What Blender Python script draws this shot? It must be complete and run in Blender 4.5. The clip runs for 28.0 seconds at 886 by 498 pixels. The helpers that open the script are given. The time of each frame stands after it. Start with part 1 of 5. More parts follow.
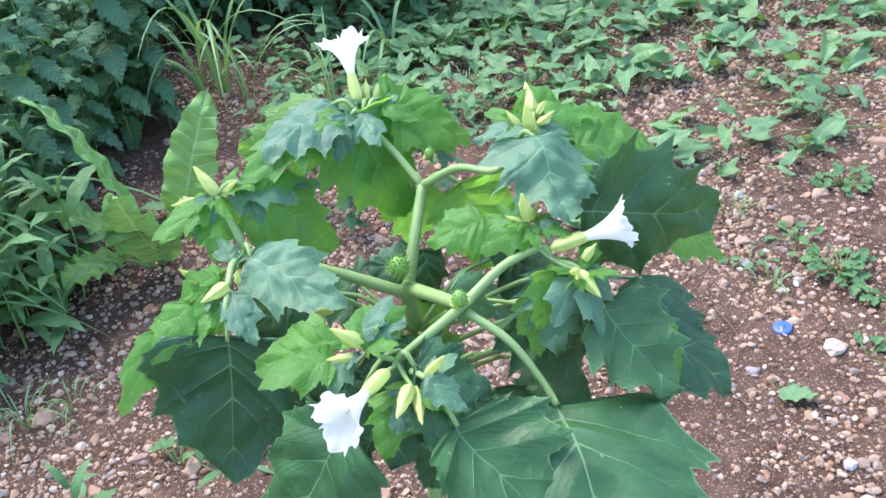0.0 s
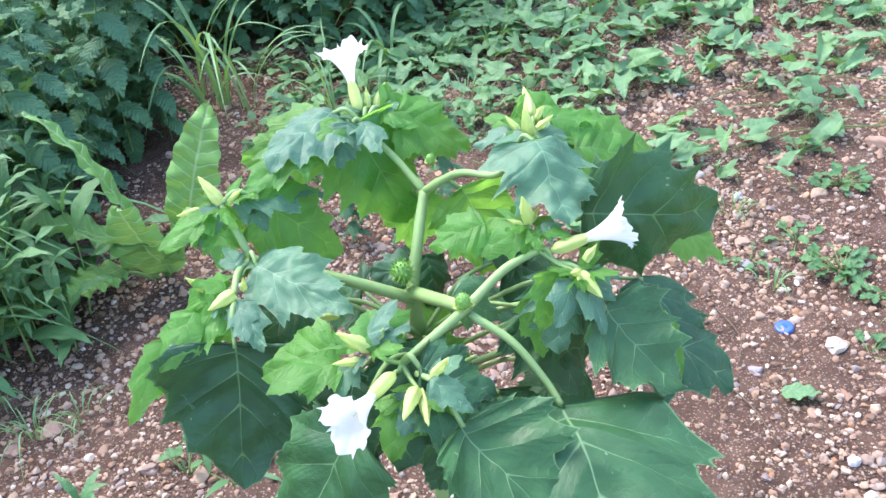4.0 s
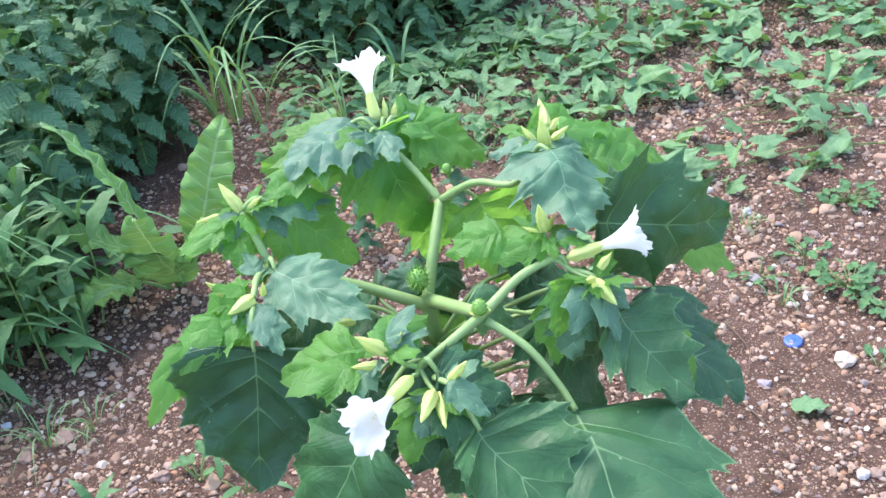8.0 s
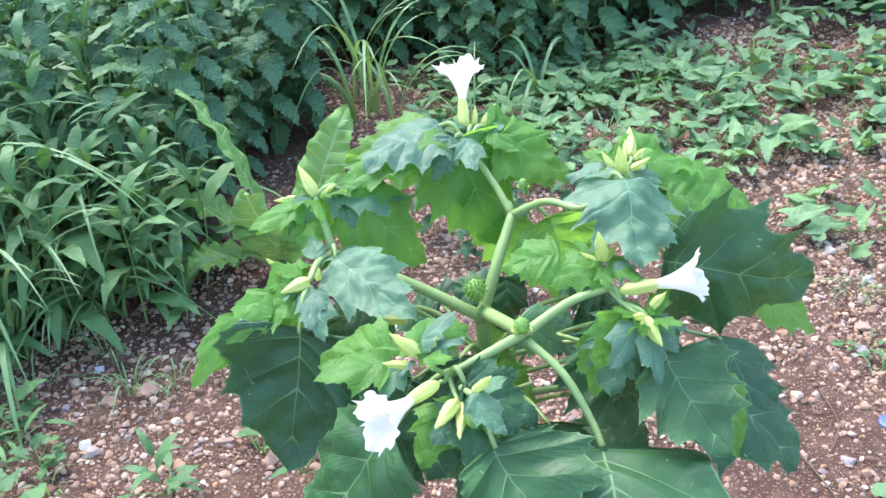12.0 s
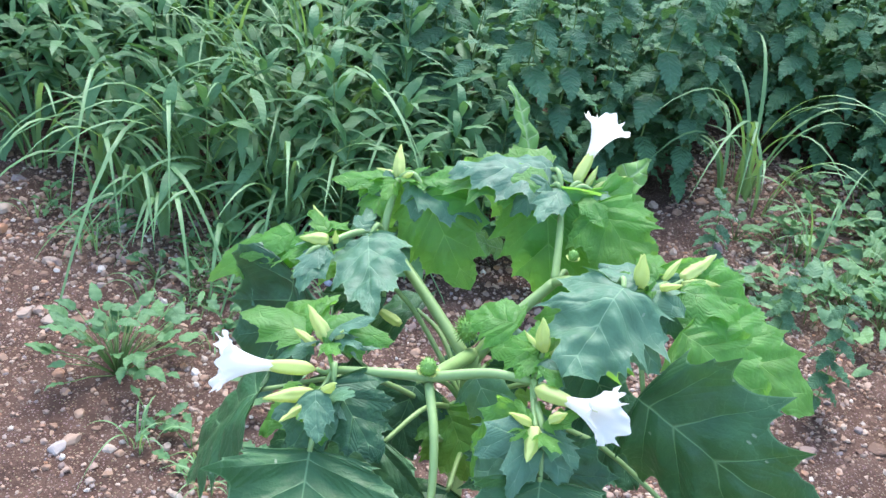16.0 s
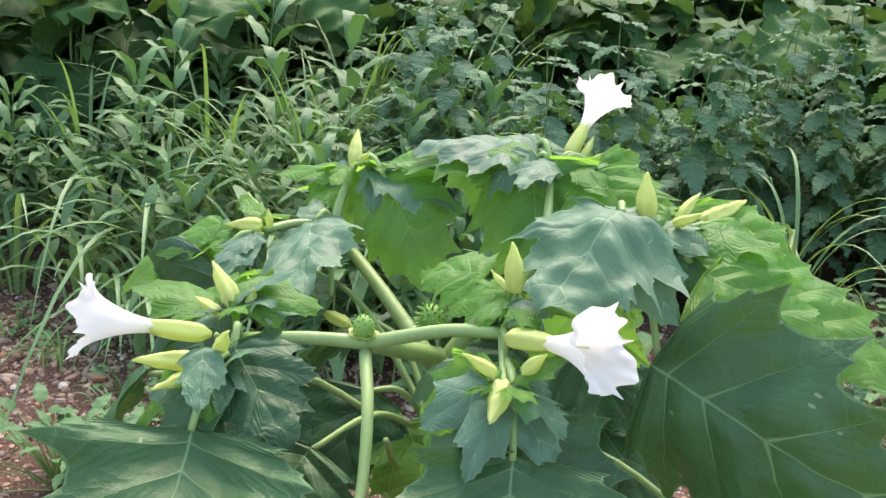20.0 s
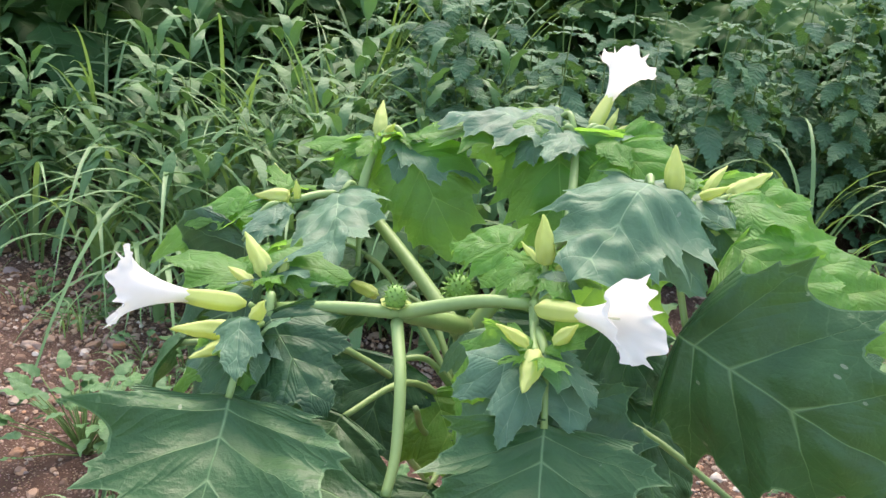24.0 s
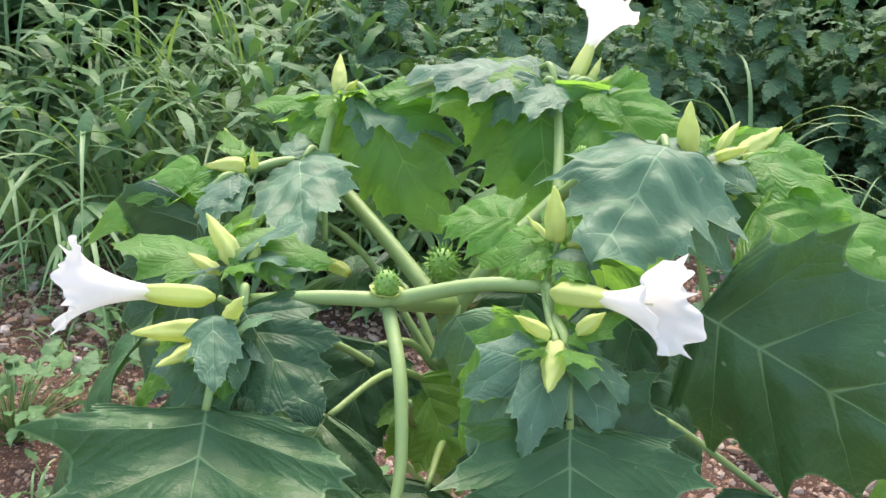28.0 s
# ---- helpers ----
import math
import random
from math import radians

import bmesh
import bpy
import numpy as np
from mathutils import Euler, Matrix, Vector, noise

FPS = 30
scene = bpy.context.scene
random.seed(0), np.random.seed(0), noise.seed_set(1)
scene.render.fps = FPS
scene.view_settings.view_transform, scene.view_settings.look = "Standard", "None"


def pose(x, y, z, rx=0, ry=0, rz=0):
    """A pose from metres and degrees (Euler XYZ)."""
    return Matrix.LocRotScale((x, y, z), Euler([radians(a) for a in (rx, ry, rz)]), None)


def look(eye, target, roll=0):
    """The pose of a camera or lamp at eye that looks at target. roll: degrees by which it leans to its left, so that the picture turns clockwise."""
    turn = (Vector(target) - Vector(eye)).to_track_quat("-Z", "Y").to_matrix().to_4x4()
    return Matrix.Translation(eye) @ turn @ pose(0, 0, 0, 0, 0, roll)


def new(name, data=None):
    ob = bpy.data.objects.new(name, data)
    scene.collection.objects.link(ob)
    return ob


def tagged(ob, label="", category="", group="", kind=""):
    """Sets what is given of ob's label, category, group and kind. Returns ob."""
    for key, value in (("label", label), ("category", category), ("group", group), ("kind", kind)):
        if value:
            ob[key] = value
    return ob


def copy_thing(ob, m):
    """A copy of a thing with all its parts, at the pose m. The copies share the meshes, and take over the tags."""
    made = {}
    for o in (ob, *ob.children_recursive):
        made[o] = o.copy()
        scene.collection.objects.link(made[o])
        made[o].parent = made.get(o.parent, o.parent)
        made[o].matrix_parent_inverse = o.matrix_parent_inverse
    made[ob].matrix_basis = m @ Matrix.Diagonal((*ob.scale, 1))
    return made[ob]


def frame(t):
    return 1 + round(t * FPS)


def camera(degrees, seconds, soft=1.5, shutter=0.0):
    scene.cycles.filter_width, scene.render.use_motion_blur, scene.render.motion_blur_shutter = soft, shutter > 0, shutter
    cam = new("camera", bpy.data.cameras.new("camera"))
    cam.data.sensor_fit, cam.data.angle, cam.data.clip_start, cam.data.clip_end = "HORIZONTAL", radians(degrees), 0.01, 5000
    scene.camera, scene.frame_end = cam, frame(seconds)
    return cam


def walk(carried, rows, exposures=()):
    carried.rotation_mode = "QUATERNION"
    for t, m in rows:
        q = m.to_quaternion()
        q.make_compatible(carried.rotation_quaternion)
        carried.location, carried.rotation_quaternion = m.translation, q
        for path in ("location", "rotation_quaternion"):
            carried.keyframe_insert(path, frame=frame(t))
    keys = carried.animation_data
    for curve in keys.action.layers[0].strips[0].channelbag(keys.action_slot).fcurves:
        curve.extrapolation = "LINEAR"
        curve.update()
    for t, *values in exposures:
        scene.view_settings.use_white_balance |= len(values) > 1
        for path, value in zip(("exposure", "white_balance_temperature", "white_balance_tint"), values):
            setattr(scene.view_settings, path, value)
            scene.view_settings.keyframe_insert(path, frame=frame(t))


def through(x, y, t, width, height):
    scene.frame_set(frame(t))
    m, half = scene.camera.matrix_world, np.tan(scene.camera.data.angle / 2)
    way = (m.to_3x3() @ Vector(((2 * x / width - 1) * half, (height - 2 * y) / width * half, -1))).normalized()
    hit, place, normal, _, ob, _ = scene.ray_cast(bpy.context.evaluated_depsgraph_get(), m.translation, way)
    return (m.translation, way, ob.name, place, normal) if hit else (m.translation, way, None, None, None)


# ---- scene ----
cam = camera(48.5, 28.0)
PATH = [
    (0, (0.211, -0.808, 1.282), (-0.218, 0.793, 0.164), -6.4),
    (0.5, (0.212, -0.813, 1.284), (-0.227, 0.789, 0.17), -6.9),
    (1, (0.216, -0.815, 1.282), (-0.225, 0.786, 0.168), -7.2),
    (1.5, (0.214, -0.817, 1.279), (-0.217, 0.786, 0.163), -7.2),
    (2, (0.211, -0.818, 1.282), (-0.208, 0.789, 0.167), -7.2),
    (2.5, (0.21, -0.812, 1.282), (-0.211, 0.795, 0.168), -7.4),
    (3, (0.212, -0.812, 1.286), (-0.218, 0.793, 0.172), -7.5),
    (3.5, (0.213, -0.817, 1.286), (-0.22, 0.79, 0.177), -7.5),
    (5.5, (0.214, -0.832, 1.285), (-0.23, 0.783, 0.192), -8.0),
    (6, (0.213, -0.833, 1.284), (-0.241, 0.778, 0.19), -8.3),
    (6.5, (0.206, -0.826, 1.283), (-0.251, 0.784, 0.188), -8.2),
    (7, (0.202, -0.831, 1.283), (-0.244, 0.788, 0.196), -7.5),
    (7.5, (0.203, -0.839, 1.285), (-0.238, 0.786, 0.207), -7.3),
    (8, (0.204, -0.847, 1.287), (-0.239, 0.782, 0.215), -7.1),
    (8.5, (0.2, -0.848, 1.29), (-0.248, 0.78, 0.217), -7.0),
    (9, (0.2, -0.851, 1.294), (-0.25, 0.782, 0.229), -7.1),
    (9.5, (0.201, -0.851, 1.291), (-0.243, 0.785, 0.231), -6.8),
    (10, (0.202, -0.847, 1.29), (-0.228, 0.793, 0.229), -6.6),
    (10.5, (0.202, -0.844, 1.289), (-0.225, 0.801, 0.234), -6.6),
    (11, (0.207, -0.846, 1.294), (-0.232, 0.8, 0.246), -7.1),
    (11.5, (0.207, -0.852, 1.291), (-0.259, 0.78, 0.233), -7.4),
    (12, (0.298, -0.817, 1.271), (-0.424, 0.741, 0.247), -3.3),
    (12.5, (0.419, -0.777, 1.27), (-0.502, 0.649, 0.213), 1.5),
    (14.5, (0.675, -0.474, 1.28), (-0.635, 0.591, 0.208), 8.3),
    (15, (0.653, -0.482, 1.259), (-0.676, 0.572, 0.2), 8.5),
    (15.5, (0.656, -0.499, 1.234), (-0.709, 0.573, 0.24), 8.7),
    (16, (0.685, -0.436, 1.246), (-0.779, 0.508, 0.264), 8.5),
    (16.5, (0.674, -0.334, 1.109), (-0.901, 0.535, 0.237), 7.0),
    (17, (0.657, -0.336, 1.014), (-0.972, 0.563, 0.279), 5.3),
    (17.5, (0.658, -0.316, 0.993), (-0.99, 0.605, 0.333), 4.2),
    (18, (0.647, -0.302, 0.976), (-1.005, 0.65, 0.373), 4.9),
    (18.5, (0.655, -0.29, 0.954), (-1.009, 0.666, 0.391), 5.4),
    (19, (0.646, -0.284, 0.937), (-1.033, 0.655, 0.39), 5.4),
    (19.5, (0.631, -0.297, 0.947), (-1.023, 0.65, 0.339), 4.5),
    (20, (0.634, -0.277, 0.931), (-1.042, 0.64, 0.338), 5.6),
    (20.5, (0.641, -0.283, 0.93), (-1.037, 0.623, 0.326), 5.6),
    (21, (0.646, -0.288, 0.923), (-1.04, 0.602, 0.32), 6.2),
    (21.5, (0.641, -0.296, 0.935), (-1.028, 0.608, 0.302), 5.9),
    (23.5, (0.637, -0.291, 0.934), (-1.034, 0.596, 0.283), 5.6),
    (24, (0.635, -0.297, 0.935), (-1.029, 0.601, 0.28), 5.7),
    (24.5, (0.633, -0.3, 0.94), (-1.019, 0.608, 0.273), 5.7),
    (25, (0.616, -0.312, 0.939), (-1.019, 0.615, 0.256), 6.0),
    (25.5, (0.635, -0.289, 0.945), (-1.009, 0.614, 0.252), 5.3),
    (26, (0.618, -0.296, 0.934), (-1.018, 0.617, 0.236), 4.7),
    (26.5, (0.607, -0.304, 0.941), (-1.033, 0.605, 0.244), 4.2),
    (27, (0.618, -0.295, 0.948), (-1.016, 0.626, 0.254), 3.9),
    (27.5, (0.615, -0.303, 0.94), (-1.007, 0.638, 0.244), 4.1),
    (28, (0.53, -0.303, 0.925), (-1.01, 0.73, 0.176), 5.5),
]
walk(cam, [(t, look(e, g, r)) for t, e, g, r in PATH], [(0.0, 2.12, 6400, 13), (1.0, 2.32, 6400, 13), (2.0, 2.19, 6400, 13), (3.0, 2.32, 6400, 13), (3.5, 2.32, 6400, 13), (6.0, 2.16, 6500, 14), (8.0, 2.18, 6500, 14), (9.0, 2.42, 6500, 14), (10.0, 2.22, 6500, 15), (11.0, 2.08, 6500, 15), (12.4, 2.38, 6500, 14), (14.8, 2.20, 6250, 13), (16.5, 2.15, 6300, 12), (18.0, 2.38, 6700, 18), (19.0, 2.38, 6900, 20), (20.0, 1.98, 7800, 17), (28.0, 1.94, 7800, 17)])

# ---- light ----
world = bpy.data.worlds.new("sky")
scene.world = world
world.use_nodes = True
wn, wl = world.node_tree.nodes, world.node_tree.links
wn.clear()
SUN_UP, SUN_TURN = 58.0, 300.0
sky = wn.new("ShaderNodeTexSky")
sky.sky_type, sky.sun_disc = "NISHITA", False
sky.sun_elevation, sky.sun_rotation = radians(SUN_UP), radians(SUN_TURN)
sky.air_density, sky.dust_density, sky.ozone_density = 1.0, 1.5, 1.5
bg = wn.new("ShaderNodeBackground")
bg.inputs["Strength"].default_value = 0.15
wo = wn.new("ShaderNodeOutputWorld")
wl.new(sky.outputs[0], bg.inputs["Color"])
wl.new(bg.outputs[0], wo.inputs["Surface"])
sun = new("sun", bpy.data.lights.new("sun", "SUN"))
sun.data.energy, sun.data.angle, sun.data.color = 1.15, radians(40), (1.0, 0.98, 0.95)
# the sky's rotation runs clockwise from +y
sa = radians(SUN_TURN)
sun_dir = Vector((math.sin(sa) * math.cos(radians(SUN_UP)), math.cos(sa) * math.cos(radians(SUN_UP)), math.sin(radians(SUN_UP))))
sun.matrix_world = look(sun_dir * 20, (0, 0, 0))


# ---- materials ----
def nodes_of(name):
    m = bpy.data.materials.new(name)
    m.use_nodes = True
    m.node_tree.nodes.clear()
    return m, m.node_tree.nodes, m.node_tree.links


def mathn(n, l, op, a, b=None, clamp=False):
    k = n.new("ShaderNodeMath")
    k.operation, k.use_clamp = op, clamp
    for i, v in enumerate((a, b)):
        if v is None:
            continue
        if isinstance(v, (int, float)):
            k.inputs[i].default_value = v
        else:
            l.new(v, k.inputs[i])
    return k.outputs[0]


def mixc(n, l, fac, a, b, mode="MIX"):
    k = n.new("ShaderNodeMix")
    k.data_type, k.blend_type = "RGBA", mode
    for sock, v in ((k.inputs[0], fac), (k.inputs[6], a), (k.inputs[7], b)):
        if isinstance(v, (int, float)):
            sock.default_value = v
        elif isinstance(v, tuple):
            sock.default_value = (*v, 1) if len(v) == 3 else v
        else:
            l.new(v, sock)
    return k.outputs[2]


def noisen(n, l, vec, scale, detail=3.0, rough=0.55):
    k = n.new("ShaderNodeTexNoise")
    k.inputs["Scale"].default_value, k.inputs["Detail"].default_value, k.inputs["Roughness"].default_value = scale, detail, rough
    if vec is not None:
        l.new(vec, k.inputs["Vector"])
    return k.outputs["Fac"]


def ramp(n, l, fac, stops):
    k = n.new("ShaderNodeValToRGB")
    e = k.color_ramp.elements
    while len(e) < len(stops):
        e.new(0.5)
    for s, (p, c) in zip(e, stops):
        s.position, s.color = p, (*c, 1) if len(c) == 3 else c
    l.new(fac, k.inputs[0])
    return k.outputs[0]


def leaf_material(name, top, vein, through, veins=7.0, slope=0.75, vein_width=0.010, light=0.35, rough=0.42, spec=0.4, relief=0.5, spots=0.0, vary=0.25):
    """A leaf: midrib and side veins in its own coordinates (u: along the blade, v: across it, in blade lengths)."""
    m, n, l = nodes_of(name)
    tc = n.new("ShaderNodeTexCoord")
    sep = n.new("ShaderNodeSeparateXYZ")
    l.new(tc.outputs["UV"], sep.inputs[0])
    across = mathn(n, l, "ABSOLUTE", mathn(n, l, "SUBTRACT", sep.outputs[0], 0.5))
    along = sep.outputs[1]
    wob = noisen(n, l, tc.outputs["UV"], 5.0, 2.0)
    run = mathn(n, l, "SUBTRACT", along, mathn(n, l, "MULTIPLY", across, slope))
    run = mathn(n, l, "ADD", run, mathn(n, l, "MULTIPLY", wob, 0.06))
    side = mathn(n, l, "PINGPONG", mathn(n, l, "MULTIPLY", run, veins), 0.5)
    side = mathn(n, l, "DIVIDE", side, veins)
    sv = mathn(n, l, "SUBTRACT", 1.0, mathn(n, l, "DIVIDE", side, vein_width * 0.75), True)
    mv = mathn(n, l, "SUBTRACT", 1.0, mathn(n, l, "DIVIDE", across, vein_width * 1.5), True)
    v = mathn(n, l, "MAXIMUM", mathn(n, l, "MULTIPLY", sv, 0.75), mv, True)
    info = n.new("ShaderNodeObjectInfo")
    big = noisen(n, l, tc.outputs["Object"], 22.0, 3.0)
    fine = noisen(n, l, tc.outputs["UV"], 60.0, 3.0)
    tone = mixc(n, l, big, tuple(c * 0.72 for c in top), tuple(min(1, c * 1.3) for c in top))
    warm = mixc(n, l, mathn(n, l, "MULTIPLY", info.outputs["Random"], vary), tone, tuple(a * 0.5 + b * 0.5 for a, b in zip(top, through)))
    col = mixc(n, l, mathn(n, l, "MULTIPLY", fine, 0.25), warm, tuple(c * 0.5 for c in top))
    col = mixc(n, l, mathn(n, l, "MULTIPLY", v, 0.65), col, vein)
    if spots:
        vo = n.new("ShaderNodeTexVoronoi")
        vo.inputs["Scale"].default_value = 14.0
        l.new(tc.outputs["UV"], vo.inputs["Vector"])
        dot = mathn(n, l, "LESS_THAN", vo.outputs["Distance"], spots)
        col = mixc(n, l, mathn(n, l, "MULTIPLY", dot, 0.5), col, (0.35, 0.36, 0.22))
    thr = mixc(n, l, mathn(n, l, "MULTIPLY", v, 0.5), mixc(n, l, big, tuple(c * 0.75 for c in through), through), vein)
    p = n.new("ShaderNodeBsdfPrincipled")
    l.new(col, p.inputs["Base Color"])
    p.inputs["Roughness"].default_value = rough
    p.inputs["Specular IOR Level"].default_value = spec
    t = n.new("ShaderNodeBsdfTranslucent")
    l.new(thr, t.inputs["Color"])
    bump = n.new("ShaderNodeBump")
    bump.inputs["Strength"].default_value = relief
    bump.inputs["Distance"].default_value = 0.0025
    net = n.new("ShaderNodeTexVoronoi")
    net.feature = "DISTANCE_TO_EDGE"
    net.inputs["Scale"].default_value = 42.0
    l.new(tc.outputs["UV"], net.inputs["Vector"])
    cell = mathn(n, l, "MINIMUM", mathn(n, l, "MULTIPLY", net.outputs["Distance"], 6.0), 1.0)
    puff = mathn(n, l, "MULTIPLY", mathn(n, l, "POWER", mathn(n, l, "MULTIPLY", side, 2 * veins), 0.6), 0.8)
    hgt = mathn(n, l, "ADD", mathn(n, l, "SUBTRACT", puff, mathn(n, l, "MULTIPLY", v, 0.5)), mathn(n, l, "ADD", mathn(n, l, "MULTIPLY", fine, 0.30), mathn(n, l, "MULTIPLY", cell, 0.06)))
    l.new(hgt, bump.inputs["Height"])
    l.new(bump.outputs[0], p.inputs["Normal"])
    mix = n.new("ShaderNodeMixShader")
    mix.inputs[0].default_value = light
    l.new(p.outputs[0], mix.inputs[1])
    l.new(t.outputs[0], mix.inputs[2])
    o = n.new("ShaderNodeOutputMaterial")
    l.new(mix.outputs[0], o.inputs[0])
    return m


def thorn_material(name, top, vein, through, light=0.15, rough=0.5, spec=0.35, relief=0.5, vary=0.25):
    """A thornapple leaf: u runs from the midrib outwards, v counts the lobes, with a side vein in the middle of each."""
    m, n, l = nodes_of(name)
    tc = n.new("ShaderNodeTexCoord")
    sep = n.new("ShaderNodeSeparateXYZ")
    l.new(tc.outputs["UV"], sep.inputs[0])
    s = mathn(n, l, "MULTIPLY", mathn(n, l, "ABSOLUTE", mathn(n, l, "SUBTRACT", sep.outputs[0], 0.5)), 2.0)
    obj = tc.outputs["Object"]
    big, fine = noisen(n, l, obj, 26.0, 4.0, 0.6), noisen(n, l, obj, 420.0, 3.0)
    wob = mathn(n, l, "MULTIPLY", mathn(n, l, "SUBTRACT", noisen(n, l, obj, 70.0, 2.0), 0.5), 0.16)
    lobe = mathn(n, l, "ADD", sep.outputs[1], mathn(n, l, "MULTIPLY", wob, s))
    fr = mathn(n, l, "ABSOLUTE", mathn(n, l, "SUBTRACT", mathn(n, l, "FRACT", lobe), 0.5))
    sv = mathn(n, l, "SUBTRACT", 1.0, mathn(n, l, "DIVIDE", mathn(n, l, "MULTIPLY", fr, mathn(n, l, "ADD", s, 0.12)), mathn(n, l, "MULTIPLY", mathn(n, l, "SUBTRACT", 1.12, s), 0.0095)), True)
    mv = mathn(n, l, "SUBTRACT", 1.0, mathn(n, l, "DIVIDE", s, 0.020), True)
    twig_run = mathn(n, l, "ADD", mathn(n, l, "SUBTRACT", mathn(n, l, "MULTIPLY", s, 5.0), mathn(n, l, "MULTIPLY", fr, 5.5)), mathn(n, l, "MULTIPLY", wob, 4.0))
    pp = mathn(n, l, "PINGPONG", twig_run, 0.5)
    tv = mathn(n, l, "MULTIPLY", mathn(n, l, "SUBTRACT", 1.0, mathn(n, l, "DIVIDE", pp, 0.07), True), mathn(n, l, "MULTIPLY", s, mathn(n, l, "SUBTRACT", 1.0, mathn(n, l, "MULTIPLY", fr, 1.6))))
    v = mathn(n, l, "MAXIMUM", mathn(n, l, "MAXIMUM", mathn(n, l, "MULTIPLY", sv, 0.9), mv), mathn(n, l, "MULTIPLY", tv, 0.30), True)
    info = n.new("ShaderNodeObjectInfo")
    tone = mixc(n, l, ramp(n, l, big, [(0.3, (0, 0, 0)), (0.7, (1, 1, 1))]), tuple(c * 0.74 for c in top), tuple(c * 1.28 for c in top))
    tone = mixc(n, l, mathn(n, l, "MULTIPLY", info.outputs["Random"], vary), tone, tuple(a * 0.55 + c * 0.45 for a, c in zip(top, through)))
    col = mixc(n, l, mathn(n, l, "MULTIPLY", fine, 0.25), tone, tuple(c * 0.5 for c in top))
    rim = mathn(n, l, "MULTIPLY", mathn(n, l, "GREATER_THAN", s, 0.975), 0.35)
    col = mixc(n, l, mathn(n, l, "MAXIMUM", mathn(n, l, "MULTIPLY", v, 0.72), rim), col, vein)
    vo = n.new("ShaderNodeTexVoronoi")
    vo.inputs["Scale"].default_value = 75.0
    mp = n.new("ShaderNodeMapping")
    mp.inputs["Scale"].default_value = (1.0, 0.45, 1.0)
    l.new(obj, mp.inputs[0])
    l.new(mp.outputs[0], vo.inputs["Vector"])
    dot = mathn(n, l, "MULTIPLY", mathn(n, l, "LESS_THAN", vo.outputs["Distance"], 0.10), mathn(n, l, "GREATER_THAN", big, 0.56))
    col = mixc(n, l, mathn(n, l, "MULTIPLY", dot, 0.45), col, (0.38, 0.42, 0.30))
    thr = mixc(n, l, mathn(n, l, "MULTIPLY", v, 0.6), mixc(n, l, big, tuple(c * 0.7 for c in through), through), tuple(min(1.0, c * 1.25) for c in through))
    p = n.new("ShaderNodeBsdfPrincipled")
    l.new(col, p.inputs["Base Color"])
    l.new(mathn(n, l, "ADD", mathn(n, l, "MULTIPLY", big, 0.2), rough - 0.1), p.inputs["Roughness"])
    p.inputs["Specular IOR Level"].default_value = spec
    bump = n.new("ShaderNodeBump")
    bump.inputs["Strength"].default_value, bump.inputs["Distance"].default_value = relief, 0.0022
    puff = mathn(n, l, "ADD", mathn(n, l, "MULTIPLY", mathn(n, l, "POWER", mathn(n, l, "MULTIPLY", fr, 2.0), 0.7), 0.4), mathn(n, l, "MULTIPLY", mathn(n, l, "POWER", pp, 0.7), mathn(n, l, "MULTIPLY", s, 0.5)))
    hgt = mathn(n, l, "ADD", mathn(n, l, "SUBTRACT", puff, mathn(n, l, "MULTIPLY", v, 0.25)), mathn(n, l, "ADD", mathn(n, l, "MULTIPLY", fine, 0.22), mathn(n, l, "MULTIPLY", noisen(n, l, obj, 110.0, 3.0), 0.7)))
    l.new(hgt, bump.inputs["Height"])
    l.new(bump.outputs[0], p.inputs["Normal"])
    t = n.new("ShaderNodeBsdfTranslucent")
    l.new(thr, t.inputs["Color"])
    l.new(bump.outputs[0], t.inputs["Normal"])
    mix = n.new("ShaderNodeMixShader")
    mix.inputs[0].default_value = light
    l.new(p.outputs[0], mix.inputs[1])
    l.new(t.outputs[0], mix.inputs[2])
    o = n.new("ShaderNodeOutputMaterial")
    l.new(mix.outputs[0], o.inputs[0])
    return m


